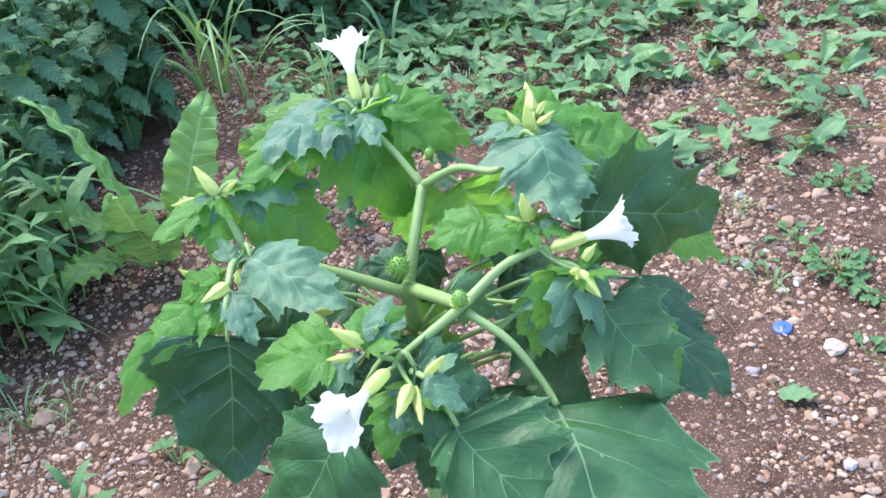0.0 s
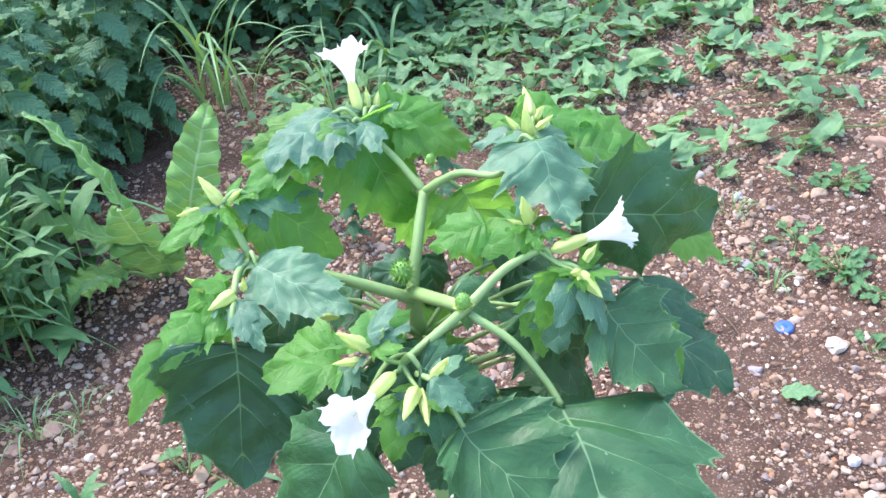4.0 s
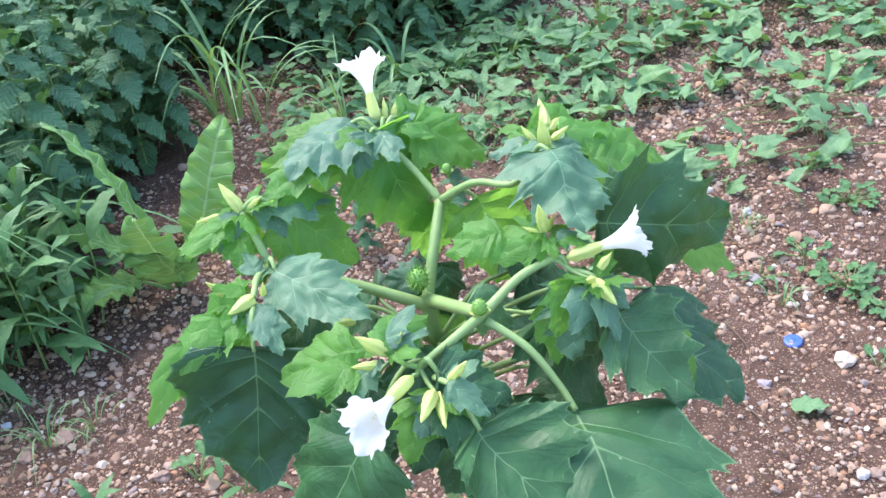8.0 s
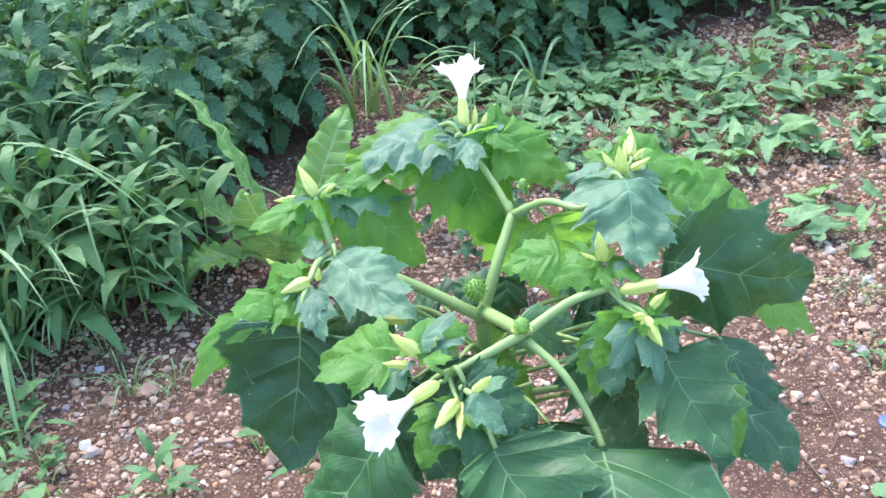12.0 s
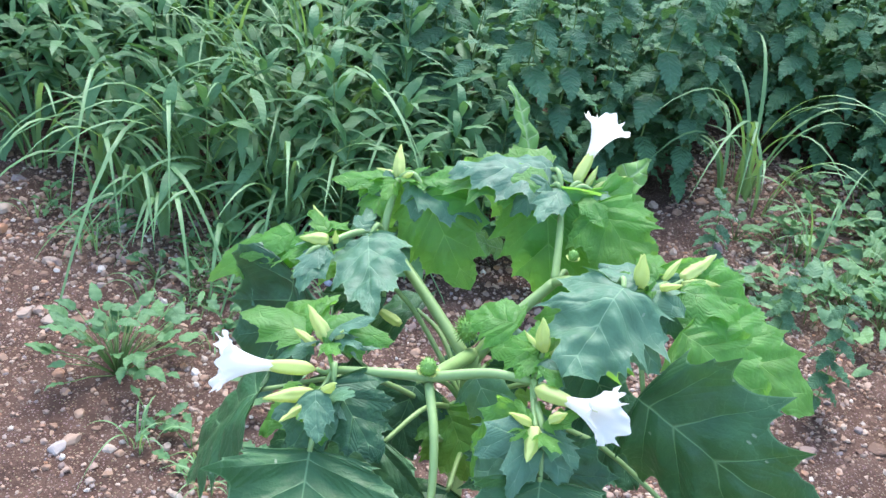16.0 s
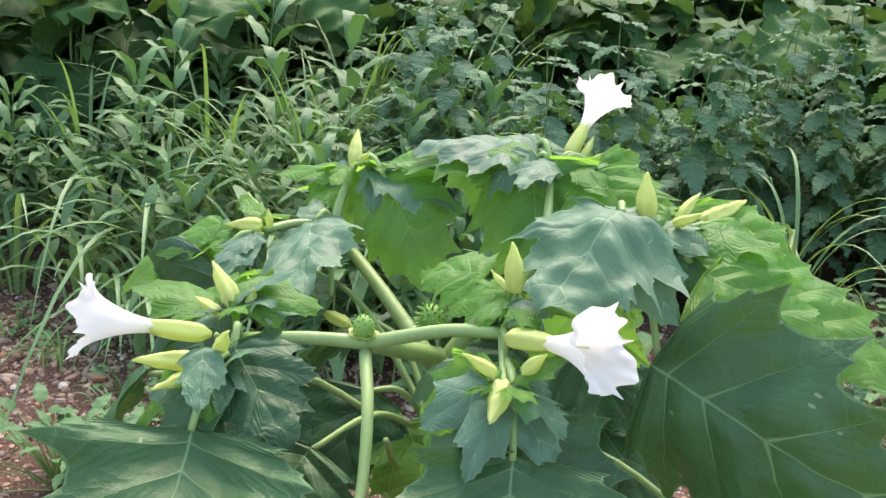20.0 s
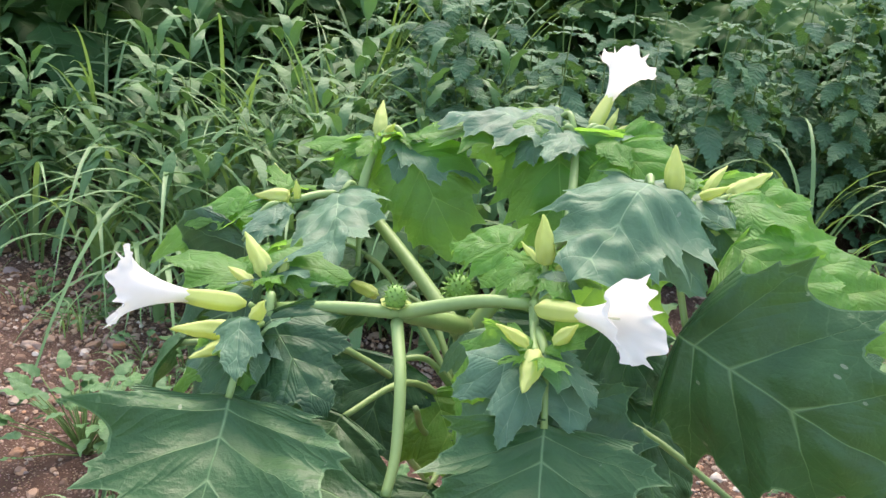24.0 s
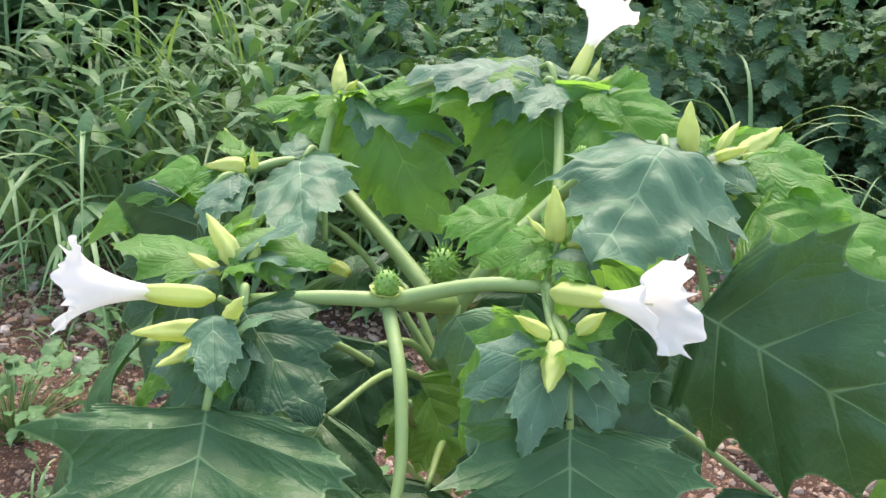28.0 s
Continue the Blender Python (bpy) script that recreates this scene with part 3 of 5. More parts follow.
thorn_leaf("leaf", (-0.255, 0.060, 0.652), (-0.122, 0.004, 0.630), 0.105, normal=(0.1, -0.4, 0.9), seed=7, crinkle=0.085, origin=L1, depth=0.34)
thorn_leaf("leaf", (-0.028, -0.084, 0.632), (0.047, -0.062, 0.578), 0.100, normal=(0.35, -0.35, 0.85), seed=8, depth=0.36, origin=G3)
thorn_leaf("leaf", (-0.275, 0.142, 0.695), (-0.190, 0.178, 0.590), 0.125, normal=(0.55, -0.55, 0.6), seed=9, roll=0.12, young=True, origin=C1)
thorn_leaf("leaf", (-0.295, 0.134, 0.699), (-0.217, 0.215, 0.661), 0.080, normal=(0.2, 0.1, 1), seed=30, roll=0.2)
thorn_leaf("leaf", (-0.205, 0.285, 0.742), (-0.262, 0.165, 0.722), 0.115, normal=(0.0, -0.25, 0.95), seed=10, crinkle=0.085, roll=0.22, origin=G1)
thorn_leaf("leaf", (-0.211, 0.283, 0.723), (-0.322, 0.221, 0.701), 0.120, normal=(-0.3, 0.55, -0.6), seed=16, roll=-0.15, origin=G1, young=True)
thorn_leaf("leaf", (-0.149, 0.310, 0.733), (-0.102, 0.396, 0.649), 0.115, normal=(0.55, -0.3, 0.7), seed=11, young=True, origin=G1)
thorn_leaf("leaf", (-0.169, 0.310, 0.733), (-0.141, 0.323, 0.624), 0.090, normal=(0.35, -0.9, 0.3), seed=17, young=True, origin=G1)
thorn_leaf("leaf", (-0.180, 0.262, 0.735), (-0.120, 0.262, 0.585), 0.165, normal=(0.55, -0.75, 0.3), seed=12, young=True, origin=G1)
thorn_leaf("leaf", (-0.180, 0.258, 0.741), (-0.188, 0.216, 0.693), 0.055, normal=(0.2, -0.6, 0.8), seed=18)
thorn_leaf("leaf", (-0.089, -0.134, 0.591), (-0.183, -0.182, 0.403), 0.170, normal=(-0.17, -0.5, 0.42), seed=13, origin=(-0.083, 0.112, 0.483))
thorn_leaf("leaf", (0.184, 0.186, 0.488), (0.306, 0.145, 0.414), 0.185, normal=(0.2, -0.2, 1), seed=14, origin=(-0.077, 0.142, 0.453), back=0.2)
thorn_leaf("leaf", (0.188, 0.242, 0.519), (0.268, 0.146, 0.428), 0.150, normal=(0.45, -0.1, 0.8), seed=19, origin=(-0.068, 0.152, 0.493))
thorn_leaf("leaf", (0.211, 0.334, 0.550), (0.296, 0.334, 0.485), 0.095, normal=(0.35, -0.3, 0.9), seed=20, young=True, origin=(0.107, 0.235, 0.610))
thorn_leaf("leaf", (0.101, 0.074, 0.646), (0.103, 0.020, 0.568), 0.095, normal=(0.4, -0.75, 0.5), seed=15, origin=G2, depth=0.4)
thorn_leaf("leaf", (-0.035, 0.225, 0.665), (0.018, 0.235, 0.520), 0.130, normal=(0.4, -0.9, 0.25), seed=21, young=True, origin=K)
thorn_leaf("leaf", (-0.109, 0.268, 0.632), (-0.128, 0.287, 0.523), 0.095, normal=(0.3, -0.9, 0.2), seed=22, young=True, origin=K)
thorn_leaf("leaf", (-0.204, 0.065, 0.593), (-0.264, 0.007, 0.572), 0.090, normal=(0.2, -0.2, 0.9), seed=23, origin=L1)
thorn_leaf("leaf", (-0.123, 0.253, 0.513), (-0.184, 0.232, 0.519), 0.075, normal=(0.2, -0.5, 0.9), seed=24, origin=(-0.087, 0.142, 0.443))
thorn_leaf("leaf", (0.116, 0.125, 0.466), (0.036, 0.073, 0.415), 0.110, normal=(0.2, -0.4, 0.9), seed=25, origin=(-0.076, 0.142, 0.392))
thorn_leaf("leaf", (0.026, 0.043, 0.490), (0.066, -0.038, 0.420), 0.120, normal=(0.2, -0.3, 0.9), seed=26, origin=(-0.076, 0.132, 0.422))
thorn_leaf("leaf", (-0.157, 0.010, 0.462), (-0.195, -0.070, 0.373), 0.130, normal=(-0.1, -0.4, 0.9), seed=27, origin=(-0.086, 0.132, 0.372))
thorn_leaf("leaf", (-0.179, 0.202, 0.514), (-0.268, 0.241, 0.444), 0.120, normal=(0.1, -0.4, 0.9), seed=28, origin=(-0.087, 0.142, 0.412))
thorn_leaf("leaf", (-0.046, 0.253, 0.472), (0.015, 0.343, 0.392), 0.120, normal=(0.2, -0.2, 1), seed=29, origin=(-0.086, 0.152, 0.372))
# leaves that hang round the rim of the crown and fill its inside
for k, (b, t, w, nrm, young) in enumerate((
        ((-0.225, 0.255, 0.725), (-0.285, 0.140, 0.700), 0.110, (-0.1, -0.3, 0.95), True),
        ((-0.130, 0.300, 0.730), (-0.040, 0.330, 0.660), 0.120, (0.45, -0.4, 0.8), True),
        ((0.110, 0.235, 0.715), (0.190, 0.300, 0.660), 0.120, (0.35, -0.35, 0.85), True),
        ((0.095, 0.290, 0.700), (0.200, 0.365, 0.640), 0.130, (0.35, -0.35, 0.85), True),
        ((0.020, 0.100, 0.690), (-0.045, 0.075, 0.672), 0.070, (0.3, -0.35, 0.9), True),
        ((-0.120, -0.060, 0.640), (-0.215, -0.065, 0.590), 0.085, (0.1, -0.5, 0.85), True),
        ((0.115, 0.080, 0.610), (0.160, 0.130, 0.500), 0.130, (0.75, -0.45, 0.5), False),
        ((-0.020, -0.020, 0.540), (0.020, -0.110, 0.450), 0.140, (0.25, -0.35, 0.9), False),
        ((-0.140, 0.020, 0.530), (-0.150, -0.080, 0.440), 0.130, (0.1, -0.5, 0.85), False),
        ((0.060, 0.120, 0.560), (0.120, 0.060, 0.470), 0.140, (0.5, -0.3, 0.8), False),
        ((-0.210, 0.120, 0.560), (-0.330, 0.080, 0.470), 0.140, (-0.2, -0.3, 0.9), False),
        ((-0.300, 0.060, 0.600), (-0.390, 0.010, 0.520), 0.110, (-0.3, -0.35, 0.85), True),
        ((0.205, 0.130, 0.545), (0.240, 0.095, 0.455), 0.065, (0.7, -0.6, 0.3), True),
        ((0.010, 0.220, 0.560), (0.090, 0.260, 0.470), 0.130, (0.5, -0.3, 0.8), False))):
    thorn_leaf("leaf", b, t, w, normal=nrm, young=young, seed=230 + k, arch=0.05, roll=0.14, origin=None if b[2] > 0.6 else (-0.085, 0.125, min(0.5, b[2] - 0.05)))
# small toothed leaves under the flower clusters
for k, (b, t, w, nrm, young) in enumerate((
        ((-0.010, -0.110, 0.640), (0.035, -0.125, 0.612), 0.040, (0.3, -0.3, 0.9), False), ((-0.040, -0.105, 0.615), (-0.050, -0.150, 0.560), 0.062, (0.2, -0.6, 0.8), True),
        ((-0.015, -0.095, 0.620), (0.010, -0.150, 0.570), 0.060, (0.3, -0.5, 0.8), False), ((-0.085, -0.060, 0.640), (-0.050, -0.020, 0.640), 0.040, (0.2, -0.3, 0.9), False),
        ((0.100, 0.060, 0.655), (0.085, 0.020, 0.600), 0.060, (0.5, -0.5, 0.7), True), ((0.120, 0.060, 0.650), (0.165, 0.080, 0.605), 0.060, (0.5, -0.3, 0.8), False),
        ((0.060, 0.095, 0.690), (0.010, 0.115, 0.672), 0.050, (0.2, -0.3, 0.9), True), ((-0.315, 0.110, 0.680), (-0.300, 0.065, 0.640), 0.055, (0.2, -0.6, 0.8), True),
        ((-0.330, 0.120, 0.685), (-0.385, 0.085, 0.650), 0.055, (-0.2, -0.4, 0.9), True), ((-0.270, -0.010, 0.640), (-0.320, -0.060, 0.600), 0.060, (-0.1, -0.5, 0.9), True),
        ((-0.255, 0.000, 0.645), (-0.215, -0.045, 0.610), 0.050, (0.3, -0.5, 0.8), False), ((-0.300, -0.020, 0.620), (-0.370, -0.060, 0.540), 0.065, (-0.3, -0.5, 0.8), True),
        ((-0.150, 0.300, 0.735), (-0.095, 0.290, 0.715), 0.050, (0.3, -0.3, 0.9), True), ((-0.165, 0.270, 0.735), (-0.130, 0.215, 0.715), 0.050, (0.3, -0.4, 0.9), False),
        ((0.060, 0.210, 0.745), (0.015, 0.165, 0.735), 0.050, (0.0, -0.3, 0.95), False), ((0.070, 0.260, 0.735), (0.135, 0.275, 0.712), 0.060, (0.3, -0.3, 0.9), True))):
    thorn_leaf("leaf", b, t, w, normal=nrm, young=young, seed=270 + k, depth=0.38, teeth=3.0, wave=0.10, roll=0.10, back=0.05)
# lower leaves on the trunk, and fresh ones at the back
for k, (b, t, w, nrm, young) in enumerate((
        ((-0.094, 0.058, 0.547), (-0.062, 0.004, 0.454), 0.110, (0.6, -0.2, 0.75), False),
        ((-0.068, 0.087, 0.522), (-0.008, 0.098, 0.450), 0.110, (0.6, -0.2, 0.75), True),
        ((-0.150, 0.009, 0.495), (-0.119, -0.030, 0.426), 0.100, (0.6, -0.2, 0.75), False),
        ((-0.109, 0.161, 0.536), (-0.048, 0.196, 0.476), 0.100, (0.6, -0.2, 0.75), True),
        ((-0.009, 0.218, 0.605), (0.050, 0.247, 0.543), 0.120, (0.6, -0.2, 0.75), False),
        ((-0.088, 0.206, 0.573), (-0.076, 0.170, 0.508), 0.090, (0.6, -0.2, 0.75), False),
        ((0.048, 0.306, 0.731), (0.096, 0.357, 0.690), 0.085, (0.6, -0.3, 0.7), True),
        ((0.067, 0.331, 0.691), (0.138, 0.378, 0.630), 0.095, (0.6, -0.3, 0.7), True),
        ((0.030, 0.279, 0.744), (0.068, 0.293, 0.689), 0.080, (0.6, -0.5, 0.6), True),
        ((0.034, 0.251, 0.733), (0.068, 0.267, 0.677), 0.075, (0.6, -0.5, 0.6), False),
        ((-0.157, 0.274, 0.706), (-0.159, 0.241, 0.645), 0.080, (0.6, -0.6, 0.5), True),
        ((-0.158, 0.290, 0.734), (-0.117, 0.310, 0.661), 0.085, (0.6, -0.6, 0.5), True))):
    thorn_leaf("leaf", b, t, w, normal=nrm, young=young, seed=170 + k, arch=0.05, roll=0.14, origin=None if b[2] > 0.56 else (-0.085, 0.125, min(0.5, b[2] - 0.05)))
# small fresh leaves round the flower clusters
for k, (b, t, w, nrm, young) in enumerate((
        ((-0.321, 0.113, 0.690), (-0.374, 0.057, 0.672), 0.050, (0.0, -0.5, 0.9), True), ((-0.291, 0.139, 0.703), (-0.260, 0.125, 0.659), 0.045, (0.3, -0.4, 0.9), False),
        ((-0.319, 0.141, 0.687), (-0.319, 0.115, 0.618), 0.055, (0.2, -0.9, 0.3), True), ((-0.322, 0.134, 0.697), (-0.369, 0.147, 0.671), 0.045, (0, 0, 1), True),
        ((-0.297, 0.134, 0.701), (-0.261, 0.157, 0.706), 0.035, (0.2, 0, 1), True), ((-0.315, 0.119, 0.698), (-0.336, 0.087, 0.656), 0.045, (0.2, -0.6, 0.7), False),
        ((-0.301, -0.019, 0.644), (-0.328, -0.079, 0.602), 0.060, (0.1, -0.7, 0.7), True), ((-0.331, -0.040, 0.619), (-0.369, -0.109, 0.547), 0.050, (0.4, -0.6, 0.6), True),
        ((-0.273, 0.014, 0.655), (-0.307, -0.001, 0.669), 0.032, (0, -0.2, 1), True), ((-0.277, 0.025, 0.655), (-0.326, 0.042, 0.638), 0.045, (0, 0, 1), True),
        ((-0.281, 0.003, 0.646), (-0.348, 0.011, 0.594), 0.070, (0.3, -0.5, 0.7), True), ((-0.256, 0.003, 0.646), (-0.234, -0.046, 0.622), 0.040, (0.3, -0.6, 0.7), False),
        ((-0.275, 0.057, 0.649), (-0.300, 0.085, 0.663), 0.038, (0, 0, 1), False), ((-0.284, 0.073, 0.642), (-0.248, 0.062, 0.649), 0.035, (0, 0, 1), False),
        ((-0.116, -0.072, 0.625), (-0.180, -0.131, 0.627), 0.062, (0.0, -0.3, 1), True), ((-0.091, -0.065, 0.643), (-0.057, -0.026, 0.676), 0.036, (-0.4, -0.5, 0.8), False),
        ((-0.083, -0.061, 0.644), (-0.039, -0.047, 0.655), 0.028, (0, -0.3, 1), False), ((-0.102, -0.074, 0.628), (-0.111, -0.112, 0.605), 0.038, (0, -0.6, 0.7), False),
        ((-0.092, -0.070, 0.650), (-0.053, -0.003, 0.643), 0.060, (0.3, -0.3, 0.9), True), ((-0.182, 0.260, 0.737), (-0.248, 0.208, 0.720), 0.062, (0.1, -0.4, 0.9), True), ((-0.179, 0.307, 0.713), (-0.115, 0.379, 0.703), 0.075, (0.4, -0.4, 0.8), True), ((-0.268, -0.000, 0.645), (-0.286, -0.042, 0.608), 0.055, (0.5, -0.5, 0.6), True), ((0.089, 0.177, 0.725), (0.127, 0.203, 0.680), 0.060, (0.6, -0.4, 0.6), False), ((0.063, 0.272, 0.720), (0.105, 0.261, 0.691), 0.050, (0.5, -0.5, 0.7), True), ((-0.325, -0.032, 0.584), (-0.305, -0.063, 0.533), 0.070, (0.6, -0.6, 0.4), False), ((0.069, 0.061, 0.620), (0.085, 0.026, 0.557), 0.045, (0.3, -0.8, 0.5), True), ((-0.027, 0.089, 0.596), (0.020, 0.109, 0.547), 0.070, (0.4, -0.6, 0.6), False), ((-0.105, -0.063, 0.635), (-0.145, -0.047, 0.645), 0.035, (0, 0, 1), True),
        ((-0.031, -0.089, 0.588), (-0.049, -0.141, 0.537), 0.072, (0.2, -0.7, 0.6), False), ((-0.018, -0.096, 0.618), (0.020, -0.081, 0.648), 0.036, (0, -0.4, 1), False),
        ((-0.029, -0.101, 0.614), (-0.038, -0.143, 0.591), 0.045, (0.3, -0.6, 0.7), False), ((-0.016, -0.091, 0.621), (0.026, -0.107, 0.604), 0.032, (0.2, -0.4, 0.9), False),
        ((0.069, 0.091, 0.692), (0.009, 0.075, 0.663), 0.058, (0.2, -0.5, 0.85), True), ((0.082, 0.093, 0.694), (0.118, 0.086, 0.679), 0.034, (0.2, -0.3, 1), False),
        ((0.066, 0.104, 0.691), (0.049, 0.154, 0.680), 0.046, (0.4, 0, 0.9), True), ((0.073, 0.089, 0.689), (0.085, 0.062, 0.682), 0.024, (0.2, -0.5, 0.8), True),
        ((0.128, 0.063, 0.654), (0.170, 0.082, 0.630), 0.044, (0.3, 0, 1), False), ((0.121, 0.049, 0.650), (0.103, 0.008, 0.615), 0.050, (0.4, -0.6, 0.6), False),
        ((0.130, 0.068, 0.654), (0.121, 0.102, 0.633), 0.040, (0.4, 0, 0.9), False), ((0.132, 0.050, 0.646), (0.156, 0.017, 0.601), 0.040, (0.5, -0.4, 0.7), False),
        ((0.038, 0.231, 0.738), (-0.013, 0.216, 0.725), 0.042, (0, -0.3, 1), False), ((0.072, 0.259, 0.738), (0.127, 0.294, 0.725), 0.060, (0.3, -0.2, 1), True),
        ((0.052, 0.314, 0.713), (0.118, 0.346, 0.682), 0.062, (0.5, -0.4, 0.7), True), ((0.050, 0.235, 0.735), (0.101, 0.244, 0.723), 0.045, (0.4, -0.4, 0.9), False),
        ((0.042, 0.253, 0.738), (-0.010, 0.288, 0.728), 0.044, (0, 0, 1), True), ((0.050, 0.294, 0.727), (0.082, 0.399, 0.667), 0.090, (0.5, -0.3, 0.8), True),
        ((0.067, 0.248, 0.732), (0.113, 0.264, 0.681), 0.060, (0.6, -0.5, 0.6), False),
        ((-0.159, 0.300, 0.733), (-0.116, 0.321, 0.734), 0.038, (0.2, -0.1, 1), False), ((-0.167, 0.315, 0.736), (-0.148, 0.360, 0.711), 0.050, (0.3, 0, 1), True),
        ((-0.184, 0.290, 0.734), (-0.223, 0.310, 0.722), 0.050, (0, 0, 1), True), ((-0.171, 0.282, 0.730), (-0.148, 0.251, 0.711), 0.034, (0.2, -0.5, 0.8), False))):
    thorn_leaf("leaf", b, t, w, normal=nrm, young=young, seed=40 + k, depth=0.36, teeth=3.0, wave=0.09, roll=0.14, back=0.05, quilt=0.008, crinkle=0.02)


crng = random.Random(5)
for c, n in ((C1, 6), (Vector((-0.283, 0.012, 0.646)), 4), (Vector((-0.088, -0.066, 0.637)), 4), (Vector((-0.020, -0.103, 0.620)), 5), (Vector((0.069, 0.096, 0.691)), 5), (Vector((0.129, 0.057, 0.653)), 6), (Vector((0.055, 0.248, 0.737)), 6), (Vector((-0.164, 0.305, 0.732)), 5), (L1, 3)):
    for k in range(n):
        a, dip = k * math.tau / n + crng.uniform(-0.4, 0.4), crng.uniform(-0.5, 0.55)
        d = Vector((math.cos(a) * math.cos(dip), math.sin(a) * math.cos(dip), math.sin(dip)))
        b = c + d * 0.006
        ln = crng.uniform(0.024, 0.046)
        thorn_leaf("leaf", b, b + d * ln, ln * crng.uniform(0.5, 0.75), normal=(crng.uniform(-0.4, 0.4), crng.uniform(-0.5, 0.2), 1), young=crng.random() < 0.9, seed=100 + k, depth=0.34, teeth=3.0, wave=0.10, roll=0.2, back=0.0, quilt=0.01, crinkle=0.04)


def flower(base, tip, size=1.0, spread=0.0255, seed=0, roll=0.0):
    """A trumpet: ribbed calyx tube, corolla that flares to five long-pointed lobes."""
    base, tip = Vector(base), Vector(tip)
    d = tip - base
    ln = d.length
    rnd = random.Random(seed)
    bm = bmesh.new()
    sides, rows = 80, 28
    rings = []
    for i in range(rows + 1):
        t = i / rows
        z = ln * (0.38 + 0.62 * t)
        r = 0.0048 * size + (spread - 0.0048 * size) * t ** 2.3 + 0.003 * t
        ring = []
        for k in range(sides):
            a = k * math.tau / sides
            pleat = math.cos(5 * a)
            lobe = max(0.0, t - 0.72) / 0.28
            rr = r * (1 - 0.05 * pleat * t * t + lobe * (0.05 * math.sin(9 * a + seed) + 0.13 * math.sin(2 * a + seed * 1.7)))
            zz = z + lobe * (-0.0030 * pleat - 0.005 * lobe * lobe + 0.0045 * math.sin(3 * a + seed * 2) + 0.002 * math.sin(13 * a))
            tipk = max(0.0, math.cos(5 * a)) ** 40 * max(0.0, t - 0.93) / 0.07
            rr += 0.006 * tipk
            zz += 0.006 * tipk
            ring.append(bm.verts.new((math.cos(a) * rr, math.sin(a) * rr, zz)))
        rings.append(ring)
    for a, b in zip(rings, rings[1:]):
        for k in range(sides):
            bm.faces.new((a[k], a[(k + 1) % sides], b[(k + 1) % sides], b[k]))
    turn = d.to_track_quat("Z", "Y").to_matrix().to_4x4() @ Matrix.Rotation(roll, 4, "Z")
    ob = part("flower", bm, M_PETAL, plant, "white trumpet flower with pointed lobes", at=Matrix.Translation(local(base)) @ turn)
    cb = bmesh.new()
    rings = []
    for i in range(15):
        t = i / 14
        r = (0.0034 + 0.0045 * math.sin(math.pi * min(1, t * 0.75 + 0.15)) ** 0.7 - 0.0010 * t) * size * min(1.0, 0.35 + t * 4)
        rings.append([cb.verts.new((math.cos(k * math.tau / 20) * r * (1 + 0.10 * math.cos(k * math.tau / 4)), math.sin(k * math.tau / 20) * r * (1 + 0.10 * math.cos(k * math.tau / 4)),
                                    ln * 0.50 * t + (0.006 * max(0, math.cos(k * math.tau / 4)) if i == 14 else 0))) for k in range(20)])
    for a, b in zip(rings, rings[1:]):
        for k in range(20):
            cb.faces.new((a[k], a[(k + 1) % 20], b[(k + 1) % 20], b[k]))
    cb.faces.new(rings[0][::-1])
    part("calyx", cb, M_CALYX, ob, "pale green ribbed calyx tube")
    tb = bmesh.new()
    tube(tb, [(0, 0, ln * 0.5), (0.0005, 0, ln * 0.66), (0.001, 0.0005, ln * 0.80)], [0.0006, 0.0005, 0.0009], 8)
    part("stamen", tb, M_THROAT, ob)
    return ob


def bud(base, tip, fat=0.0085, seed=0, name="bud"):
    """A closed bud: five-angled calyx with a drawn-out split tip."""
    base, tip = Vector(base), Vector(tip)
    d = tip - base
    ln = d.length
    bm = bmesh.new()
    rings = []
    for i in range(17):
        t = i / 16
        r = fat * math.sin(math.pi * min(1.0, 0.10 + t * 0.86) ** 0.66) ** 0.9
        if i == 16:
            r = 0.0006
        rings.append([bm.verts.new((math.cos(k * math.tau / 20) * r * (1 + 0.22 * math.cos(k * math.tau / 4) * (1 - 0.6 * t)), math.sin(k * math.tau / 20) * r * (1 + 0.22 * math.cos(k * math.tau / 4) * (1 - 0.6 * t)), ln * t)) for k in range(20)])
    for a, b in zip(rings, rings[1:]):
        for k in range(20):
            bm.faces.new((a[k], a[(k + 1) % 20], b[(k + 1) % 20], b[k]))
    bm.faces.new(rings[0][::-1])
    bm.faces.new(rings[-1])
    bend = 0.10 * math.sin(seed * 2.3)
    for v in bm.verts:
        u = v.co.z / ln
        v.co.x += bend * ln * u * u + 0.0012 * noise.noise(v.co * 160 + Vector((seed, 0, 0)))
        v.co.y += 0.0012 * noise.noise(v.co * 160 + Vector((0, seed, 5)))
    turn = d.to_track_quat("Z", "Y").to_matrix().to_4x4() @ Matrix.Rotation(seed * 1.1, 4, "Z")
    return part(name, bm, M_CALYX, plant, "pale yellow-green unopened bud", at=Matrix.Translation(local(base)) @ turn)


